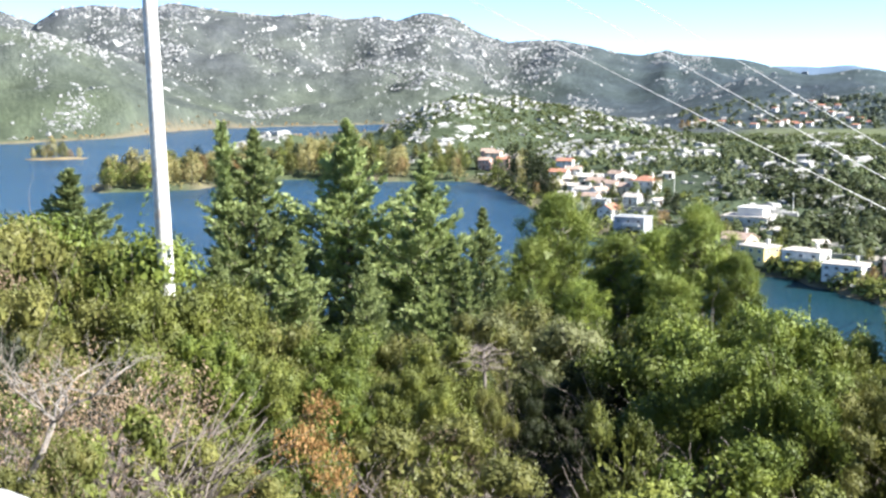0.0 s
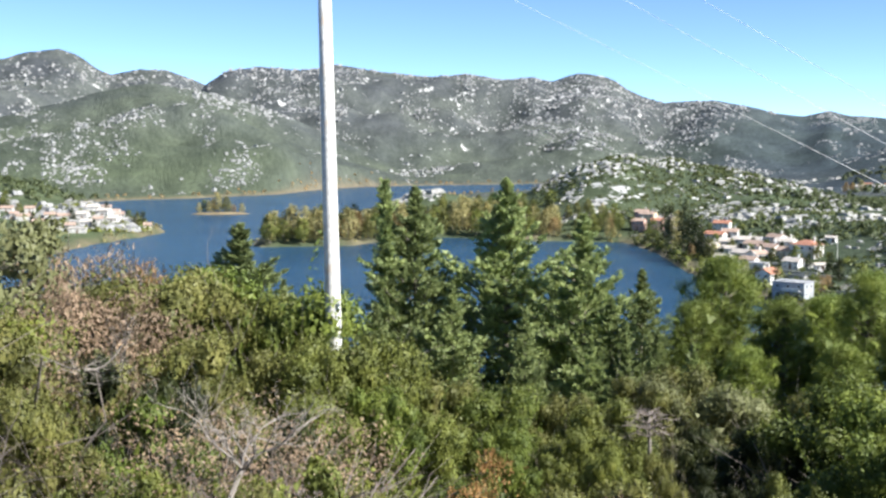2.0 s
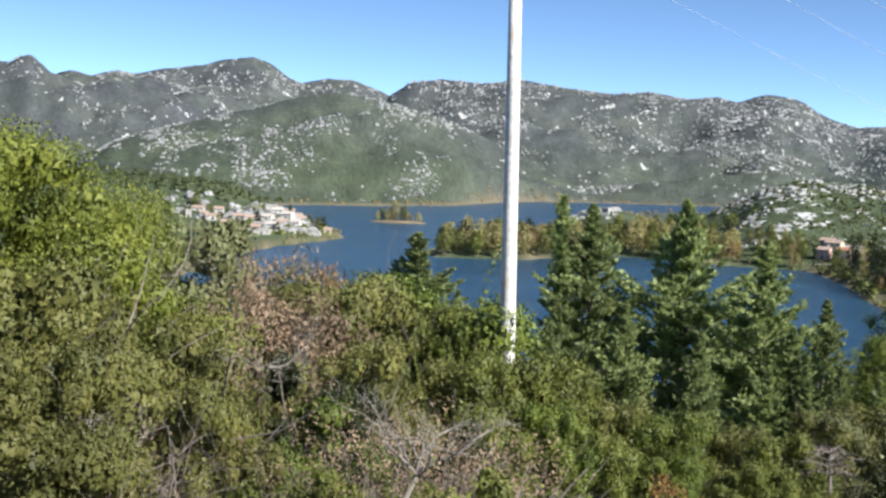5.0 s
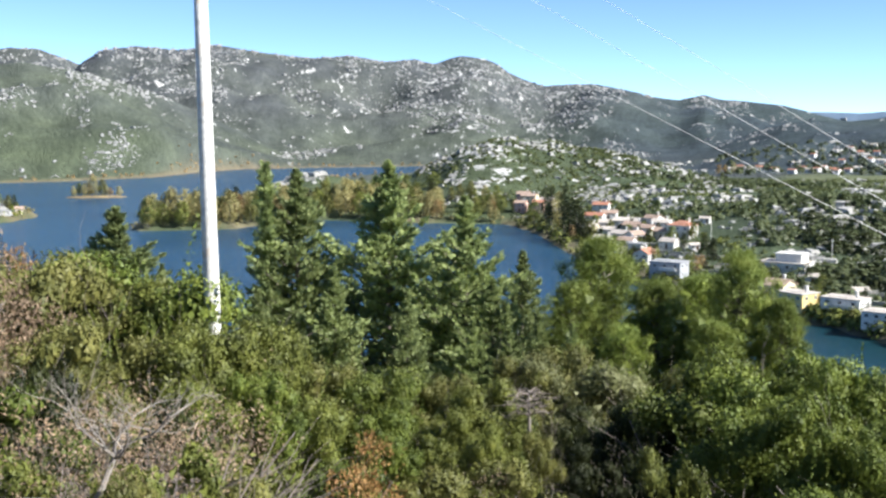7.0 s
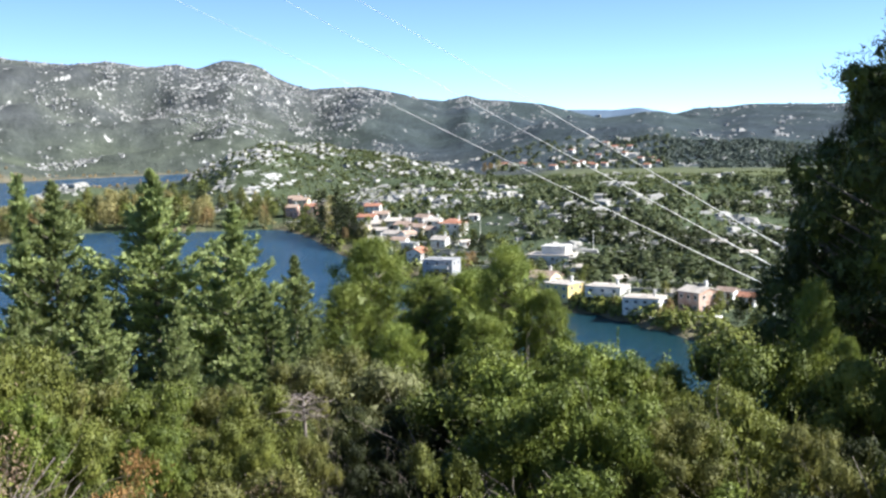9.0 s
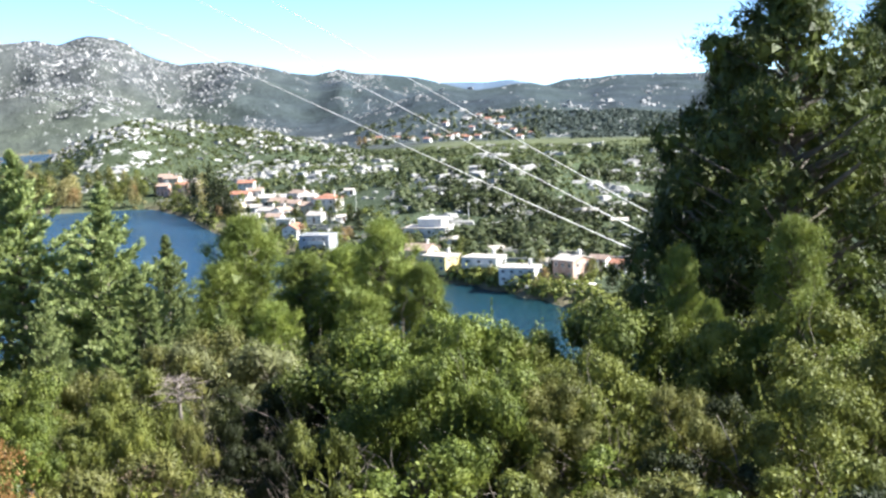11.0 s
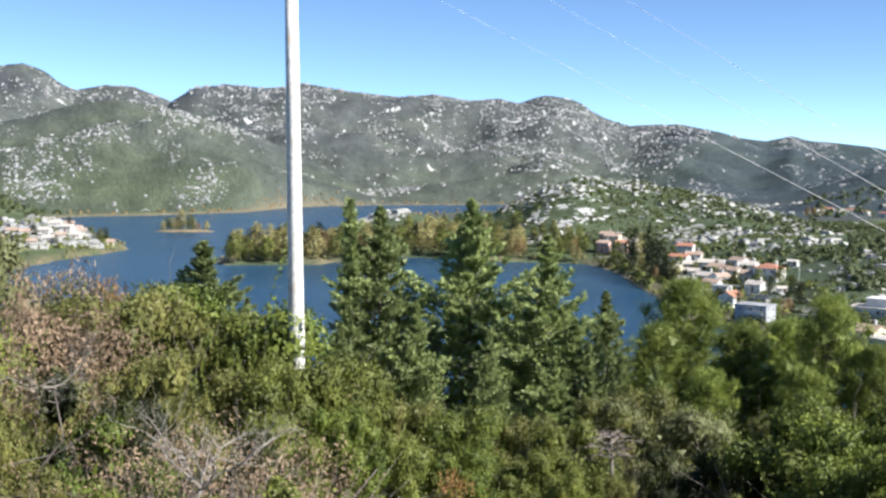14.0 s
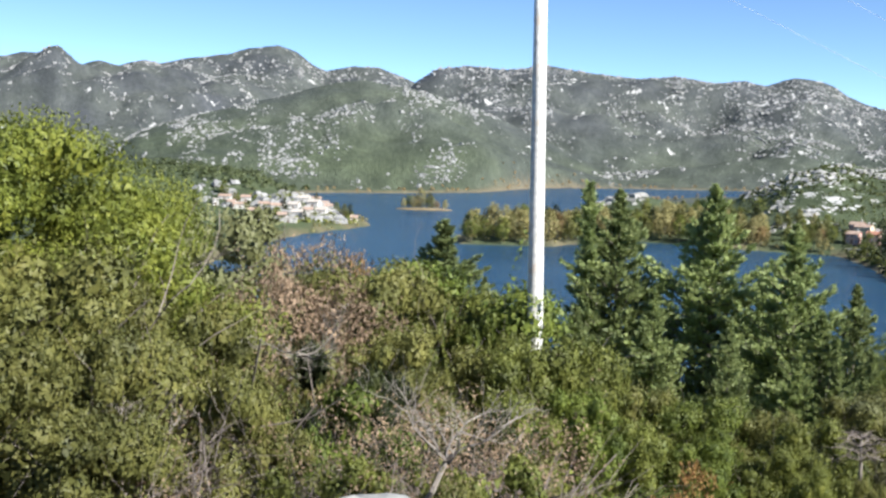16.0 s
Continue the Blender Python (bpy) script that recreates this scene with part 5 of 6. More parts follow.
# the settlement at the foot of the hills
random.seed(5)
for b, d in [(13.2, 1180), (14.0, 1190), (16.05, 1110), (16.85, 1130), (18.1, 1120), (18.7, 1400), (19.1, 1370), (19.35, 1330), (19.6, 1300), (19.85, 1340), (20.0, 1290), (20.4, 1260), (20.7, 1130), (17.2, 1190), (17.5, 1230), (18.3, 1300), (16.5, 1240), (20.9, 1260), (13.6, 1230), (17.9, 1180), (15.2, 1210), (16.2, 1290), (17.0, 1330), (18.6, 1210), (19.0, 1240), (21.3, 1230), (18.0, 1380), (19.7, 1410), (14.5, 1250)]:
    w = random.uniform(10, 15)
    rm, lab = random.choice([(TILE, "distant white house with a red tiled roof"), (TILE, "distant white house with a red tiled roof"), (PALEROOF, "distant white house with a pale roof")])
    house(b, d, w, random.uniform(8, 10), random.uniform(5, 7.5), random.uniform(-45, 20), lab, roofmat=rm, chimney=False, side=1, group="distant houses")
# the hamlet on the spit across the water
for b, d, w, h, roof, lab in [(-26.1, 690, 13, 5, "flat", "white flat-roofed house on the spit"), (-24.95, 682, 16, 4.5, "flat", "long white building by the water"), (-24.5, 706, 11, 6, "gable", "white house with a pale roof on the spit"),
                              (-23.7, 742, 12, 6, "gable", "white house with a pale roof on the spit"), (-23.3, 726, 10, 5, "gable", "white house with a pale roof on the spit"), (-21.7, 712, 7, 4, "gable", "small cream house at the tip of the spit"),
                              (-28.6, 775, 6, 7, "flat", "white tower-like building on the hillside"), (-28.1, 790, 13, 4.5, "gable", "white house on the hillside"), (-27.4, 765, 15, 4, "gable", "long white house on the hillside"),
                              (-26.7, 735, 13, 4, "gable", "white house on the hillside"), (-25.3, 700, 9, 5, "gable", "small white house on the spit"), (-24.0, 720, 9, 5, "gable", "small white house on the spit"), (-23.0, 750, 9, 5, "gable", "small white house on the spit"), (-27.8, 770, 8, 5, "gable", "small white house on the hillside"), (-31.2, 730, 14, 4.5, "flat", "white house among the trees"), (-24.7, 735, 11, 5, "gable", "white house with a pale roof on the spit"), (-24.2, 755, 12, 5, "gable", "white house with a pale roof on the spit"), (-23.6, 768, 10, 5, "gable", "small white house on the spit"), (-24.5, 775, 10, 5, "flat", "white flat-roofed house on the spit"),
                              (-23.2, 775, 9, 5, "gable", "small white house on the spit"), (-25.6, 745, 12, 4, "gable", "long white house on the hillside"), (-26.2, 760, 11, 4, "gable", "white house on the hillside"), (-27.1, 785, 10, 5, "gable", "white house on the hillside")]:
    house(b, d, 0.85 * w, 8, 0.85 * h, random.uniform(-30, 10), lab, roof=roof, roofmat=PALEROOF if "pale" in lab or roof == "flat" else OLDTILE, chimney=False, side=1, wall=CREAM if "cream" in lab else GREYWHITE, group="hamlet houses")

# low stone walls round the gardens and terraces
DRYWALL = rough_surface("dry_stone_wall", (0.34, 0.32, 0.28), (0.62, 0.59, 0.53), 0.9, 0.95, 0.9, 6)
random.seed(8)


def garden_wall(bearing, dist, length, turn, height=1.0):
    """A low wall of stepped lengths that follows the slope."""
    x0, y0 = place(bearing, dist)
    a = radians(turn - bearing)
    bm = bmesh.new()
    n_ = max(2, int(length / 3))
    base = float(ground_z(x0, y0)[0])
    for k in range(n_):
        t = (k + 0.5) / n_ * length - length / 2
        zz = float(ground_z(x0 + t * math.cos(a), y0 + t * math.sin(a))[0]) - base
        box(bm, length / n_ + 0.02 * (k % 2), 0.4 + 0.03 * (k % 2), height * random.uniform(0.9, 1.1) + 0.8, t, 0, zz - 0.8)
        box(bm, length / n_ - 0.06, 0.52, 0.09, t, 0, zz + height * 1.08)
    ob = part("garden_wall", bm, DRYWALL)
    ob.matrix_basis = pose(x0, y0, base, 0, 0, turn - bearing)
    tagged(ob, "low pale stone garden wall between the houses", "wall", group="garden walls")


for b, d, ln, tn in [(6.9, 520, 14, -20), (7.8, 500, 16, 10), (8.8, 470, 14, -30), (9.7, 465, 18, -15), (10.6, 440, 16, -40), (11.3, 430, 22, -20), (12.2, 405, 18, 5), (13.1, 392, 20, -15), (14.3, 372, 16, -10), (15.0, 362, 18, -30),
                     (16.2, 360, 22, -5), (17.4, 345, 16, -20), (17.9, 322, 12, -25), (19.6, 312, 14, -20), (21.8, 303, 12, -30), (24.0, 312, 18, -15), (18.6, 352, 20, 15), (20.4, 335, 18, -10), (22.0, 345, 24, -25), (25.4, 330, 16, 0), (5.2, 600, 16, -10), (3.4, 622, 20, -5)]:
    garden_wall(b, d, ln, tn)
for b, d, w, tn, lab in [(9.4, 440, 5, -20, "small white shed with a pale roof in a garden"), (11.5, 450, 5, 15, "small white shed with a pale roof in a garden"), (14.6, 352, 5, -30, "small white shed with a pale roof in a garden"), (17.0, 372, 6, -10, "low white outbuilding on the terrace"),
                         (19.3, 345, 5, 20, "small white shed above the lakeside houses"), (22.0, 318, 4.5, -20, "small white shed beside the brick house"), (12.0, 520, 6, -15, "small white hut in the scrub"), (24.2, 420, 7, -20, "small white hut in the scrub"), (25.6, 395, 6, 10, "small white hut in the scrub")]:
    house(b, d, w, 4, 2.8, tn, lab, roofmat=PALEROOF, storeys=1, wins=2, side=1, chimney=False, rise=0.9, category="shed", group="sheds")

# boat ramp and a small hut by the water
bm = bmesh.new()
box(bm, 2.6, 15, 0.5)
bmesh.ops.bevel(bm, geom=bm.edges[:], offset=0.06, segments=1, affect="EDGES")
rx, ry = place(23.0, 291)
rp = part("boat_ramp", bm, CONCRETE)
rp.matrix_basis = pose(rx, ry, float(ground_z(rx, ry)[0]) + 0.2, -3, 0, 35)
tagged(rp, "pale concrete boat ramp sloping down the bank", "boat ramp")


def boat(bearing, dist, turn):
    bm = bmesh.new()
    rings = []
    for k in range(7):
        t = k / 6
        wd = 0.75 * math.sin(math.pi * (0.18 + 0.82 * (1 - t)) * 0.62) if k < 6 else 0.03
        y_ = -2.2 + 4.4 * t
        rings.append([bm.verts.new((sx * wd * f, y_, z_)) for sx, f, z_ in ((-1, 1, 0.62 + 0.15 * t), (-1, 0.7, 0.1), (1, 0.7, 0.1), (1, 1, 0.62 + 0.15 * t))])
    for a, c in zip(rings, rings[1:]):
        for i in range(3):
            bm.faces.new((a[i], a[i + 1], c[i + 1], c[i]))
    bm.faces.new(rings[0])
    bmesh.ops.solidify(bm, geom=bm.faces[:], thickness=0.05)
    x, y = place(bearing, dist)
    root = new("rowing_boat", None)
    root.matrix_basis = pose(x, y, max(0.0, float(ground_z(x, y)[0])) - 0.05, 0, 0, turn)
    part("hull", bm, WHITE, root)
    for ty in (-0.9, 0.5):
        bm = bmesh.new()
        box(bm, 1.1, 0.25, 0.05, 0, ty, 0.45)
        part("thwart", bm, SHUTTER, root)
    tagged(root, "small white rowing boat drawn up on the bank", "boat", group="boats on the bank")


boat(23.9, 279, 60)
boat(24.3, 276, 40)
boat(21.2, 293, 80)
boat(17.6, 319, 70)

# low-voltage poles between the houses
for b, d, h in [(12.3, 470, 8), (18.0, 420, 8)]:
    x, y = place(b, d)
    bm = bmesh.new()
    tube(bm, [(0, 0, -0.5), (0, 0, h * 0.5), (0, 0, h)], [0.13, 0.11, 0.08], 8)
    root = new("village_pole", None)
    root.matrix_basis = pose(x, y, float(ground_z(x, y)[0]))
    part("shaft", bm, CONCRETE, root)
    bm = bmesh.new()
    box(bm, 1.4, 0.1, 0.1, 0, 0, h - 0.5)
    part("crossarm", bm, CONCRETE, root)
    tagged(root, "grey concrete electricity pole between the houses", "pole", group="village poles")

# ---- distant trees ----
def far_tree(key, leaf, height, spread, clumps, size, label, seed, round_=1.0, group="lakeside trees"):
    r = np.random.default_rng(seed)
    root = new(key, None)
    bm = bmesh.new()
    tube(bm, [(0, 0, -0.5), (0.1, 0, height * 0.35), (0, 0.1, height * 0.8)], [0.22, 0.16, 0.05], 6)
    for k in range(5):
        a = 2 * math.pi * k / 5
        tube(bm, [(0, 0, height * (0.25 + 0.08 * k)), (math.cos(a) * spread * 0.3, math.sin(a) * spread * 0.3, height * (0.42 + 0.08 * k))], [0.08, 0.02], 4)
    part("trunk", bm, BARK, root)
    pts = []
    for k in range(clumps):
        f = r.random()
        prof = math.sin(math.pi * min(1, 0.14 + 0.86 * f) ** round_) ** 0.7 if f < 0.97 else 0.1
        a = r.uniform(0, 2 * math.pi)
        rad = spread / 2 * prof * r.uniform(0.4, 1.05)
        pts.append((rad * math.cos(a), rad * math.sin(a), height * (0.12 + 0.88 * f)))
    pts = np.repeat(np.array(pts), 7, 0) + r.normal(size=(clumps * 7, 3)) * size * 0.75
    linked("crown", quads("crown", leaf_plates(pts, unit(pts - np.array([0, 0, height * 0.45])) + np.array([0, 0, 0.2]), size * 0.95, size * 0.75, lift=0.1)), leaf, root)
    tagged(root, label, "tree", group=group)
    SHRUBS.setdefault(key, []).append([root, False])
    HEIGHTS[key] = height


far_tree("autumn_tree", L_YEL, 13, 10, 110, 1.0, "yellowing deciduous tree on the lake shore", 1)
far_tree("autumn_tree", L_YEL, 13, 8, 100, 1.0, "yellowing deciduous tree on the lake shore", 2)
far_tree("orange_tree", L_ORA, 10, 7, 80, 0.9, "orange autumn tree on the lake shore", 3)
far_tree("green_tree", L_MID, 13, 9, 110, 1.0, "green broadleaf tree on the lake shore", 4)
far_tree("green_tree", L_OLIVE, 12, 8, 100, 1.0, "olive-green broadleaf tree on the lake shore", 5)
far_tree("dark_tree", L_DARK, 12, 6, 100, 0.9, "dark evergreen tree by the houses", 6, 0.8)
far_tree("poplar", L_YEL, 15, 4, 90, 0.9, "slender yellow poplar on the lake shore", 7)
far_tree("dark_poplar", L_DARK, 15, 3.4, 90, 0.8, "slender dark cypress by the houses", 8, 0.75)

random.seed(21)
# the peninsula
b = -15.9
while b < 2.2:
    rows = 3 if b < -14 else 4
    edge = float(np.interp(b, [-16.1, -12.6, -10, -7.3, -3.3, -0.7, 2.3], [592, 592, 615, 648, 632, 620, 614]))
    for k in range(rows):
        d = edge + 8 + 17 * k + random.uniform(-5, 5)
        bb = b + random.uniform(-0.3, 0.3)
        x, y = place(bb, d)
        if float(shore_distance(np.array([x]), np.array([y]))[0]) < 3:
            continue
        pick = ["autumn_tree", "green_tree", "orange_tree", "poplar", "green_tree"] if b > -12 else ["autumn_tree", "autumn_tree", "poplar", "green_tree"]
        if k >= 2:
            pick = ["green_tree", "green_tree", "autumn_tree", "dark_tree"]
        plant(random.choice(pick), bb, d, scale=random.uniform(0.75, 1.3) * (1.0 if b < -1 else 0.6))
    b += random.uniform(0.36, 0.66)
plant("autumn_tree", -14.6, 612, scale=1.35)
plant("green_tree", -13.8, 620, scale=1.2)
for b, d in [(-9, 760), (-7.5, 740), (-6, 730), (-4.5, 720), (-3, 715), (-10.5, 720), (-1.6, 720), (-5.2, 790), (-7, 830), (-3.8, 800)]:
    plant("green_tree", b, d, scale=random.uniform(0.7, 1.0))
# trees in the village gardens
for b, d, s, k in [(6.6, 545, 0.5, "green_tree"), (6.9, 500, 0.45, "dark_tree"), (7.35, 522, 0.5, "green_tree"), (7.8, 508, 0.42, "dark_tree"), (8.25, 498, 0.45, "green_tree"), (8.75, 488, 0.5, "dark_tree"), (9.3, 478, 0.45, "green_tree"), (9.75, 492, 0.5, "dark_tree"),
                   (10.4, 468, 0.5, "green_tree"), (11.4, 470, 0.6, "green_tree"), (11.0, 455, 0.45, "dark_tree"), (8.0, 445, 0.45, "green_tree"), (8.6, 432, 0.4, "dark_tree"), (9.6, 418, 0.5, "green_tree"), (10.0, 400, 0.42, "dark_tree"), (11.2, 392, 0.5, "green_tree"), (7.1, 462, 0.5, "dark_tree"),
                   (7.6, 476, 0.4, "green_tree"), (8.4, 515, 0.5, "dark_tree"), (9.0, 505, 0.45, "green_tree"), (12.0, 440, 0.6, "dark_tree"), (14.9, 372, 0.45, "green_tree"), (16.9, 372, 0.5, "dark_tree"), (17.6, 352, 0.45, "green_tree"), (19.6, 330, 0.45, "dark_tree"), (21.6, 318, 0.45, "green_tree"), (22.3, 312, 0.4, "dark_tree"), (24.3, 330, 0.5, "dark_tree")]:
    plant(k, b, d, scale=s)
# the islet
ISLET = bmesh.new()
bmesh.ops.create_icosphere(ISLET, subdivisions=4, radius=1)
for v in ISLET.verts:
    v.co = Vector((v.co.x * 23, v.co.y * 10, v.co.z * 1.4 + 0.25 * noise.noise(v.co * 3)))
isl = part("islet", ISLET, rough_surface("islet_soil", (0.16, 0.12, 0.06), (0.30, 0.23, 0.12), 0.3, 0.95, 0.5))
isl.matrix_basis = pose(*place(-18.15, 900), 0, 0, 0, 10)
tagged(isl, "small reedy islet in the lake", "islet", kind="structure")
for b, d, s, k in [(-19.2, 900, 0.6, "autumn_tree"), (-17.1, 902, 0.55, "autumn_tree"), (-18.95, 903, 0.75, "green_tree"), (-18.7, 899, 0.75, "autumn_tree"), (-18.3, 901, 1.1, "autumn_tree"), (-17.9, 900, 1.0, "green_tree"), (-17.5, 901, 0.6, "orange_tree"), (-18.5, 904, 0.95, "orange_tree"), (-17.7, 905, 0.6, "autumn_tree")]:
    ob = plant(k, b, d, scale=s)
    ob.location.z = 0.7
# by the village and along the banks
for b, d, s, k in [(3.5, 590, 0.9, "green_tree"), (4.1, 575, 1.3, "dark_poplar"), (4.4, 560, 1.35, "dark_poplar"), (4.75, 556, 1.25, "poplar"), (5.05, 545, 1.45, "dark_poplar"), (5.35, 530, 1.4, "dark_tree"), (5.65, 515, 1.35, "dark_tree"), (5.9, 500, 0.9, "dark_tree"),
                   (5.45, 512, 0.6, "orange_tree"), (2.0, 650, 0.7, "dark_tree"), (2.5, 640, 0.6, "green_tree"), (1.2, 660, 0.7, "green_tree"), (6.3, 500, 0.8, "green_tree"), (11.6, 395, 0.55, "orange_tree"), (11.9, 402, 0.5, "orange_tree"),
                   (12.4, 420, 0.7, "dark_tree"), (13.4, 400, 0.7, "green_tree"), (14.4, 380, 0.6, "green_tree"), (17.4, 330, 0.45, "green_tree"), (19.7, 306, 0.4, "dark_tree"), (21.8, 296, 0.4, "orange_tree"), (22.2, 305, 0.5, "dark_tree"),
                   (20.2, 300, 0.3, "autumn_tree"), (21.3, 291, 0.3, "autumn_tree"), (24.2, 300, 0.45, "green_tree"), (25.2, 285, 0.5, "dark_tree"), (26.2, 268, 0.5, "green_tree"), (19.0, 309, 0.3, "green_tree"), (17.7, 326, 0.35, "green_tree"),
                   (12.9, 1150, 0.8, "orange_tree"), (13.3, 1140, 0.8, "autumn_tree"), (12.6, 1145, 0.9, "orange_tree"), (-22.2, 730, 0.7, "green_tree"), (-21.9, 736, 0.7, "dark_tree"), (-22.6, 740, 0.6, "green_tree"), (-25.2, 730, 0.7, "dark_tree")]:
    plant(k, b, d, scale=s)


# ---- scrub, woods and loose rocks that nobody could count ----
def scatter(name, count, zone, leaf, height, size, per, label, seed, keep):
    r = np.random.default_rng(seed)
    b = r.uniform(zone[0], zone[1], count)
    d = np.sqrt(r.uniform(zone[2] ** 2, zone[3] ** 2, count))
    x, y = d * np.sin(np.radians(b)), d * np.cos(np.radians(b))
    ok = keep(x, y, b, d, shore_distance(x, y), r.random(count))
    x, y = x[ok], y[ok]
    z = ground_z(x, y)
    n = len(x)
    h = height * r.uniform(0.5, 1.25, n)
    dirs = unit(r.normal(size=(n, per, 3)))
    dirs[..., 2] = np.abs(dirs[..., 2])
    pos = np.stack([x, y, z], -1)[:, None, :] + dirs * np.stack([h * 0.55, h * 0.55, h * 0.85], -1)[:, None, :]
    leaf_pos = pos.reshape(-1, 3)
    q = leaf_plates(leaf_pos, dirs.reshape(-1, 3) + np.array([0, 0, 0.2]), size * 1.2, size, lift=0.05, jitter=0.14, back=0.45)
    return tagged(linked(name, quads(name, q), leaf), label, "vegetation", kind="stuff")


def along_shore(name, first, last, count, leaf, height, size, per, label, seed, inland):
    """Bushes scattered along a stretch of the shore."""
    r = np.random.default_rng(seed)
    seg = r.integers(first, last, count)
    t = r.random(count)
    x = shore[seg, 0] + (shore[seg + 1, 0] - shore[seg, 0]) * t + r.normal(size=count) * inland
    y = shore[seg, 1] + (shore[seg + 1, 1] - shore[seg, 1]) * t + r.normal(size=count) * inland
    ok = shore_distance(x, y) > 0.6
    x, y = x[ok], y[ok]
    n = len(x)
    h = height * r.uniform(0.4, 1.3, n)
    dirs = unit(r.normal(size=(n, per, 3)))
    dirs[..., 2] = np.abs(dirs[..., 2])
    pos = np.stack([x, y, ground_z(x, y)], -1)[:, None, :] + dirs * np.stack([h * 0.6, h * 0.6, h * 0.9], -1)[:, None, :]
    q = leaf_plates(pos.reshape(-1, 3), dirs.reshape(-1, 3) + np.array([0, 0, 0.2]), size * 1.2, size, lift=0.05, jitter=0.2, back=0.45)
    return tagged(linked(name, quads(name, q), leaf), label, "vegetation", kind="stuff")


def patchy(scale, seed, level):
    return lambda x, y, b, d, s, u: (s > 9) & (fbm(x, y, scale, 3, seed) > level)


scatter("scrub", 15000, (4, 42, 300, 1010), L_SCRUB, 1.5, 1.15, 9, "low evergreen scrub between the rocks", 31, patchy(55, 90, -0.3))
scatter("scrub", 4200, (-2.5, 9, 640, 1000), L_SCRUB, 1.2, 1.4, 9, "olive-green scrub on the rocky knoll", 32, patchy(50, 91, -0.35))
scatter("woods", 1500, (14.5, 34, 335, 640), L_WOOD, 5.2, 1.3, 40, "dark pine woods behind the lakeside houses", 33, patchy(45, 92, 0.02))
scatter("woods", 650, (16.5, 29, 345, 540), L_DARK, 4.8, 1.2, 36, "dark pines behind the lakeside houses", 48, patchy(40, 120, -0.1))
scatter("woods", 3000, (8, 42, 480, 960), L_WOOD, 3.8, 1.8, 18, "dark woods on the low ground", 34, patchy(90, 93, 0.06))
scatter("woods", 2200, (-46, -24, 720, 1180), L_WOOD, 6.0, 1.8, 24, "dark green woods on the hill behind the hamlet", 35, lambda x, y, b, d, s, u: (s > 12) & (d > 835 - 6 * (b + 30)) & (fbm(x, y, 60, 3, 94) > -0.35))
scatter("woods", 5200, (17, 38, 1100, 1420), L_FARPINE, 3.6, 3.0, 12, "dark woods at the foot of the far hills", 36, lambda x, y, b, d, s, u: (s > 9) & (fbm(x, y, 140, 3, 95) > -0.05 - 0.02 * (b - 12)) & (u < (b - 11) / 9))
along_shore("bank_scrub", 2, 14, 420, L_MID, 3.0, 0.9, 24, "green bushes along the village bank", 37, 6)
along_shore("bank_scrub", 2, 14, 240, L_OLIVE, 2.4, 0.8, 22, "olive bushes and reeds along the village bank", 43, 5)
along_shore("bank_scrub", 2, 8, 260, L_MID, 3.6, 0.9, 26, "green and olive bushes on the bank before the lakeside houses", 45, 4)
along_shore("bank_scrub", 9, 14, 60, L_DARK, 6.0, 1.2, 40, "dark trees crowding the bank below the houses", 44, 8)
scatter("garden_bushes", 240, (12.5, 22, 1110, 1440), L_WOOD, 6.0, 2.4, 20, "green trees between the houses of the settlement", 47, lambda x, y, b, d, s, u: s > 4)
scatter("garden_bushes", 260, (-27, -21.5, 680, 800), L_MID, 3.2, 1.2, 22, "green bushes between the hamlet houses", 46, lambda x, y, b, d, s, u: s > 4)
scatter("garden_bushes", 1500, (4, 40, 285, 600), L_MID, 3.0, 1.0, 26, "green bushes between the houses", 40, lambda x, y, b, d, s, u: (s > 3) & (s < 55) & (fbm(x, y, 30, 2, 98) > -0.05))
scatter("reeds", 2600, (-24, 3, 560, 1000), L_YEL, 2.2, 1.1, 10, "yellow reeds and bushes along the peninsula", 38, lambda x, y, b, d, s, u: (s > 0.5) & (s < 11))
scatter("reeds", 2600, (-32, 0, 1060, 1650), L_ORA, 4.0, 1.8, 10, "autumn bushes along the far shore", 39, lambda x, y, b, d, s, u: (s > 0.5) & (s < 20) & (u > 0.3))


def down(b, d):
    """Places on a mountain side, drawn out along its slope."""
    return np.radians(b) * 2000, d * 0.36


def streaks(b, d, scale, seed, fine, fine_seed):
    u, v = down(b, d)
    return fbm(u, v, scale, 4, seed) + 0.5 * fbm(u, v, fine, 2, fine_seed)


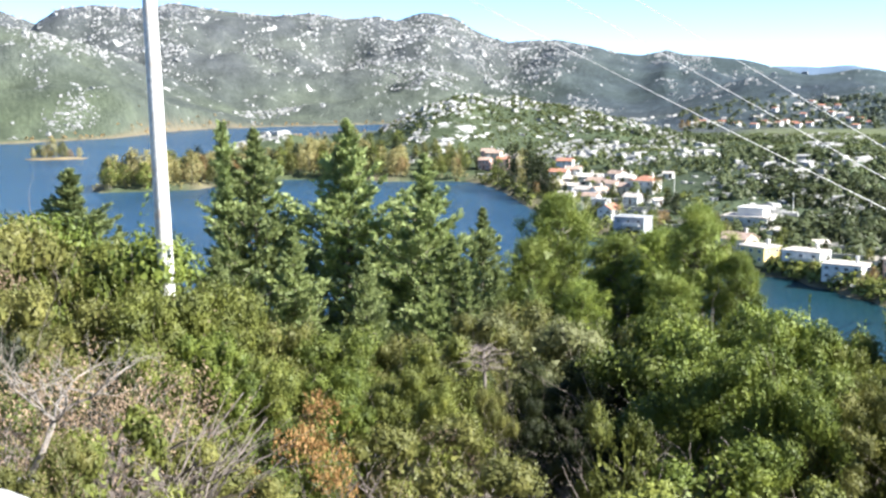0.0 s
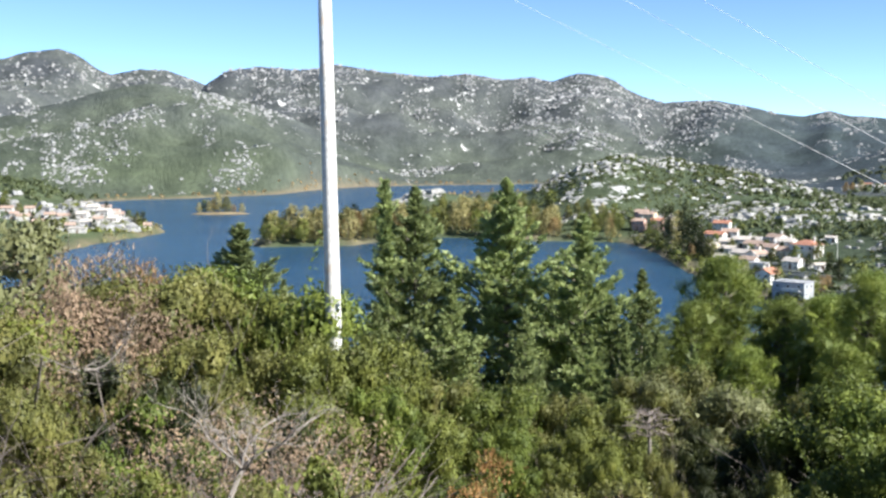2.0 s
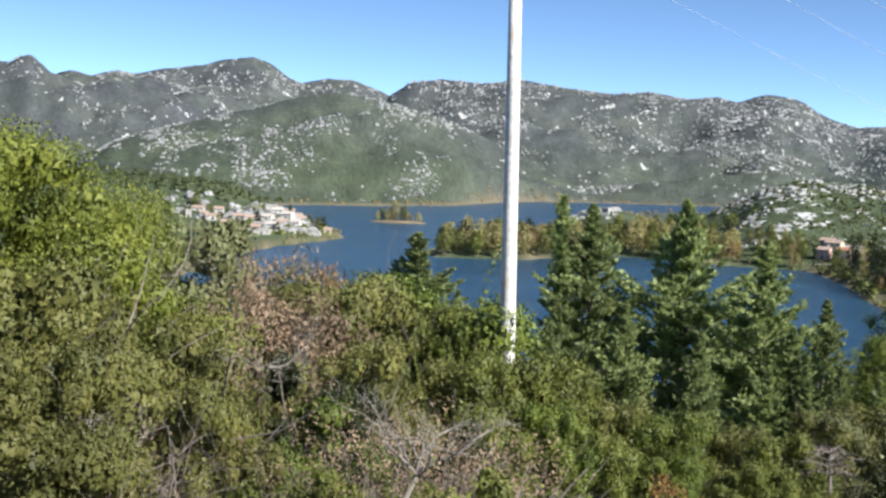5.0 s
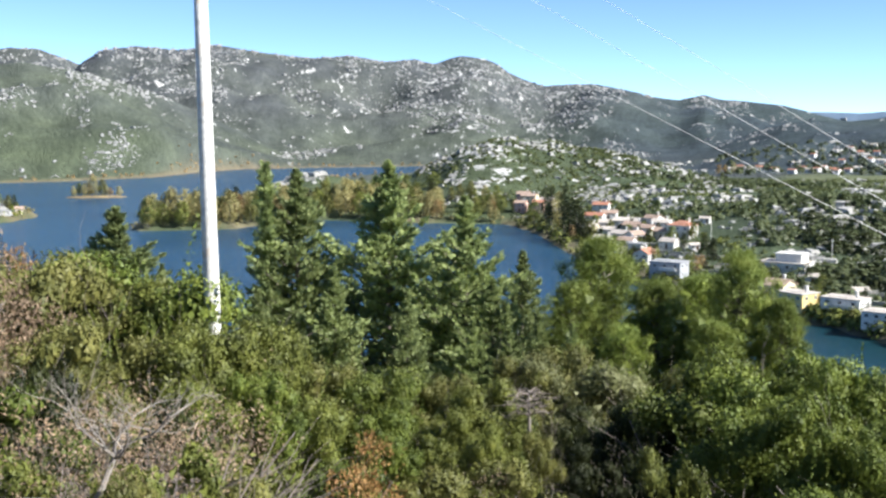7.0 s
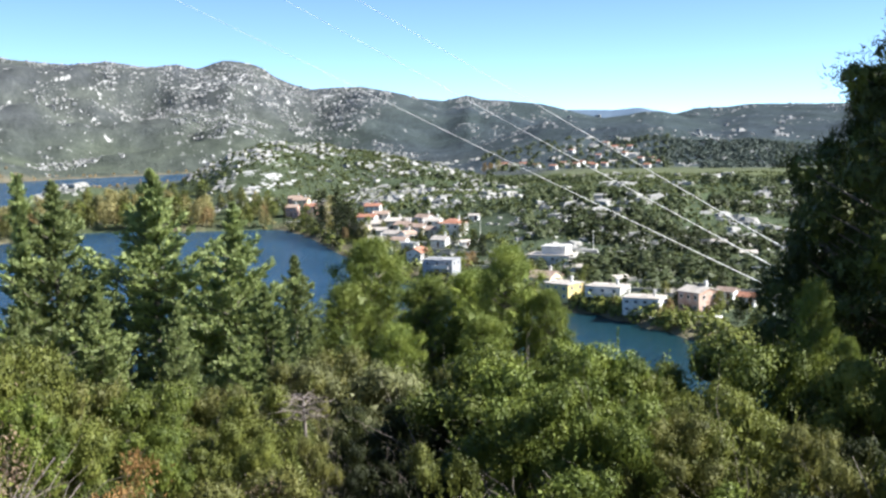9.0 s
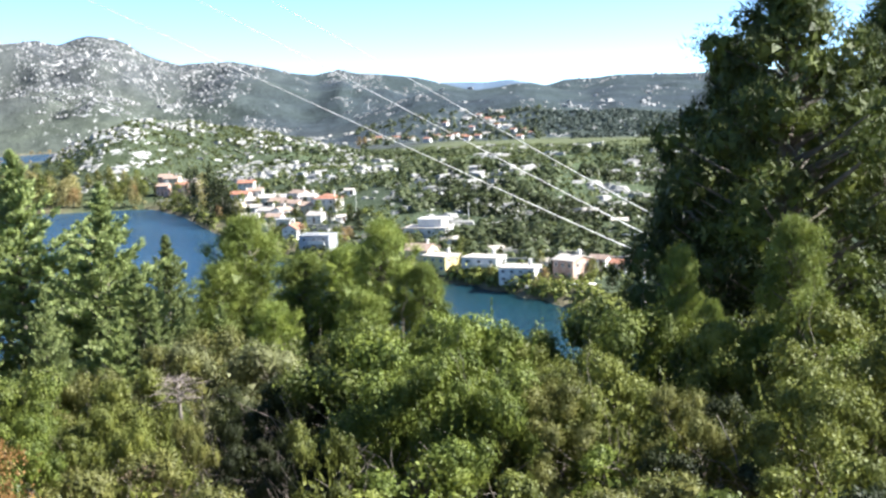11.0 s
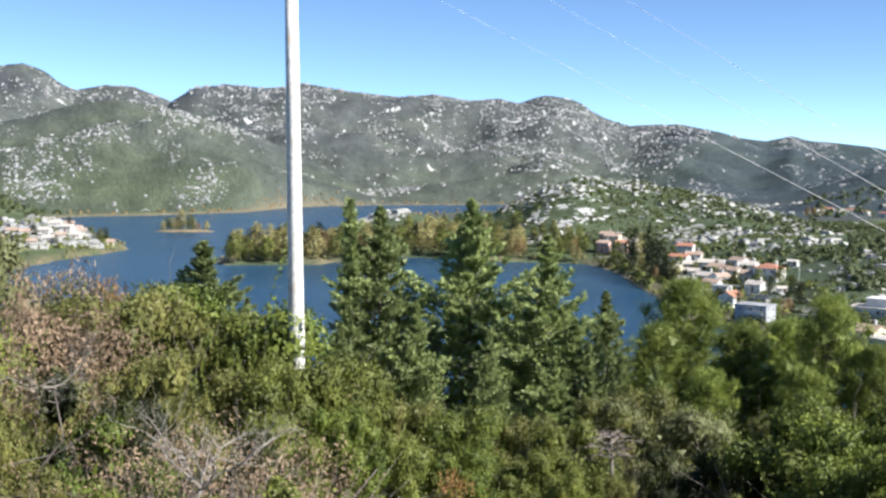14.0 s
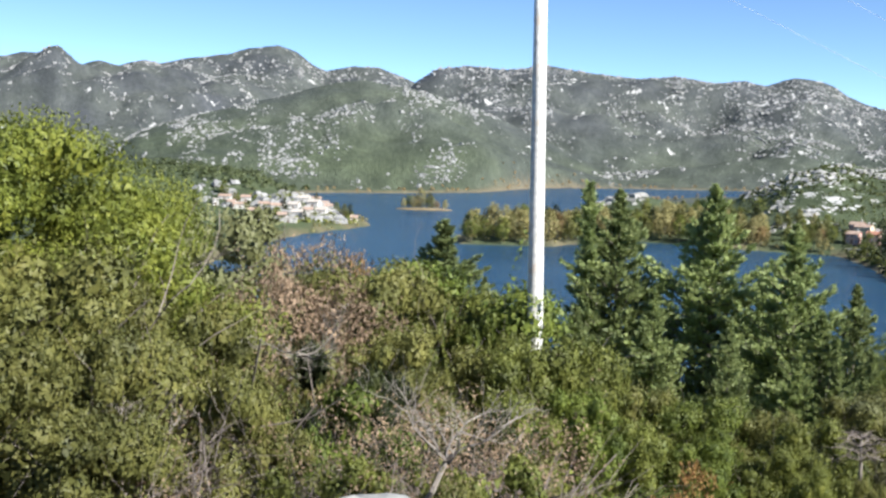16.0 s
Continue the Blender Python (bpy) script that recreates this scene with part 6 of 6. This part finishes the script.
def rocks(name, count, zone, size, label, seed, keep, stone=LIME, tall=0.5):
    """Loose limestone blocks, each a rough eight-cornered stone."""
    r = np.random.default_rng(seed)
    b = r.uniform(zone[0], zone[1], count)
    d = np.sqrt(r.uniform(zone[2] ** 2, zone[3] ** 2, count))
    x, y = d * np.sin(np.radians(b)), d * np.cos(np.radians(b))
    ok = keep(x, y, b, d, shore_distance(x, y), r.random(count))
    x, y = x[ok], y[ok]
    z = ground_z(x, y)
    n = len(x)
    corner = np.array([(sx, sy, sz) for sz in (-0.5, 1) for sx, sy in ((-1, -1), (1, -1), (1, 1), (-1, 1))], float)
    c = corner[None] * r.uniform(0.55, 1.2, (n, 8, 3)) * (size * np.minimum(r.lognormal(0, 0.62, n), 2.8))[:, None, None] * np.array([1.25, 0.8, tall])
    c[:, 4:, :2] *= 0.65
    a = r.uniform(0, 2 * np.pi, n)
    ca, sa_ = np.cos(a)[:, None], np.sin(a)[:, None]
    cx, cy = c[..., 0] * ca - c[..., 1] * sa_, c[..., 0] * sa_ + c[..., 1] * ca
    v = np.stack([cx + x[:, None], cy + y[:, None], c[..., 2] + z[:, None]], -1).reshape(-1, 3)
    f = np.array([(0, 1, 5, 4), (1, 2, 6, 5), (2, 3, 7, 6), (3, 0, 4, 7), (4, 5, 6, 7)])
    faces_ = (f[None] + (np.arange(n) * 8)[:, None, None]).reshape(-1, 4)
    return tagged(linked(name, mesh_of(name, v.tolist(), faces_.tolist()), stone), label, "rocks", kind="stuff")


rocks("rocks", 3400, (4, 46, 320, 1000), 1.15, "pale limestone blocks scattered in the scrub", 51, lambda x, y, b, d, s, u: (s > 8) & (fbm(x, y, 60, 3, 96) > 0.0))
rocks("rocks", 3200, (-2.2, 9, 660, 960), 1.1, "pale limestone blocks on the rocky knoll", 52, lambda x, y, b, d, s, u: (s > 15) & (fbm(x, y, 45, 3, 97) > 0.05))
rocks("rocks", 1500, (4, 14.5, 580, 830), 1.25, "pale limestone ledges behind the village", 64, lambda x, y, b, d, s, u: (s > 20) & (fbm(x, y, 40, 3, 109) > 0.04))
rocks("rocks", 2400, (15.5, 31, 350, 760), 1.6, "pale limestone ledges above the lakeside houses", 61, lambda x, y, b, d, s, u: (s > 14) & (fbm(x, y, 34, 3, 107) > 0.16))
rocks("rocks", 480, (-26.6, -22.2, 690, 800), 1.6, "pale limestone blocks between the hamlet houses", 62, lambda x, y, b, d, s, u: s > 7, CRAG, 0.6)
rocks("rocks", 420, (-29.5, -24, 730, 830), 1.5, "pale limestone ledges on the hamlet hillside", 63, lambda x, y, b, d, s, u: fbm(x, y, 30, 2, 108) > 0.05, CRAG, 0.6)
rocks("rocks", 620, (-25.3, -22.3, 705, 830), 1.7, "white limestone blocks behind the hamlet", 53, lambda x, y, b, d, s, u: s > 8)
rocks("rocks", 220, (-11.5, -7, 900, 1010), 1.9, "white limestone blocks on the peninsula", 54, lambda x, y, b, d, s, u: s > 8)
rocks("rocks", 19000, (-20, 17, 1640, 2430), 1.3, "grey limestone crags on the mountain range", 55, lambda x, y, b, d, s, u: (s > 40) & (streaks(b, d, 90, 101, 26, 111) > 0.40 - 0.5 * u - 0.10 * (d > 1900) + 0.26 * np.clip((b - 0.5) / 6, 0, 1.4)), CRAG, 0.85)
rocks("rocks", 16000, (-36, -13, 1200, 1850), 1.0, "pale limestone crags on the green hill", 56, lambda x, y, b, d, s, u: (s > 30) & (streaks(b, d, 80, 102, 26, 112) > 0.50 - 0.5 * u + 0.06 * (b > -20)), CRAG, 0.85)
rocks("rocks", 12000, (-46, -17, 2250, 3290), 1.8, "grey limestone crags on the distant range", 57, lambda x, y, b, d, s, u: streaks(b, d, 90, 103, 26, 113) > 0.42 - 0.5 * u, CRAG, 0.85)
rocks("rocks", 4200, (15, 46, 2100, 3290), 1.9, "grey limestone crags on the far wooded range", 60, lambda x, y, b, d, s, u: streaks(b, d, 110, 106, 30, 116) > 0.34, CRAG, 0.85)
rocks("rocks", 2600, (14, 46, 1150, 2400), 1.8, "pale limestone crags on the wooded hills", 58, lambda x, y, b, d, s, u: streaks(b, d, 80, 104, 26, 114) > 0.34, CRAG, 0.85)
rocks("rocks", 900, (10, 40, 1150, 1500), 1.5, "pale limestone blocks round the settlement", 59, lambda x, y, b, d, s, u: fbm(x, y, 90, 3, 105) > 0.05)
for bb, dd, ss in [(-26.0, 700, 0.6), (-25.5, 712, 0.5), (-24.2, 700, 0.5), (-23.6, 760, 0.6), (-27.6, 780, 0.7), (-28.2, 800, 0.8), (-27.0, 750, 0.6), (-30.4, 735, 0.7), (-29.6, 770, 0.8), (-22.9, 712, 0.4)]:
    plant(random.choice(["green_tree", "dark_tree"]), bb, dd, scale=ss)
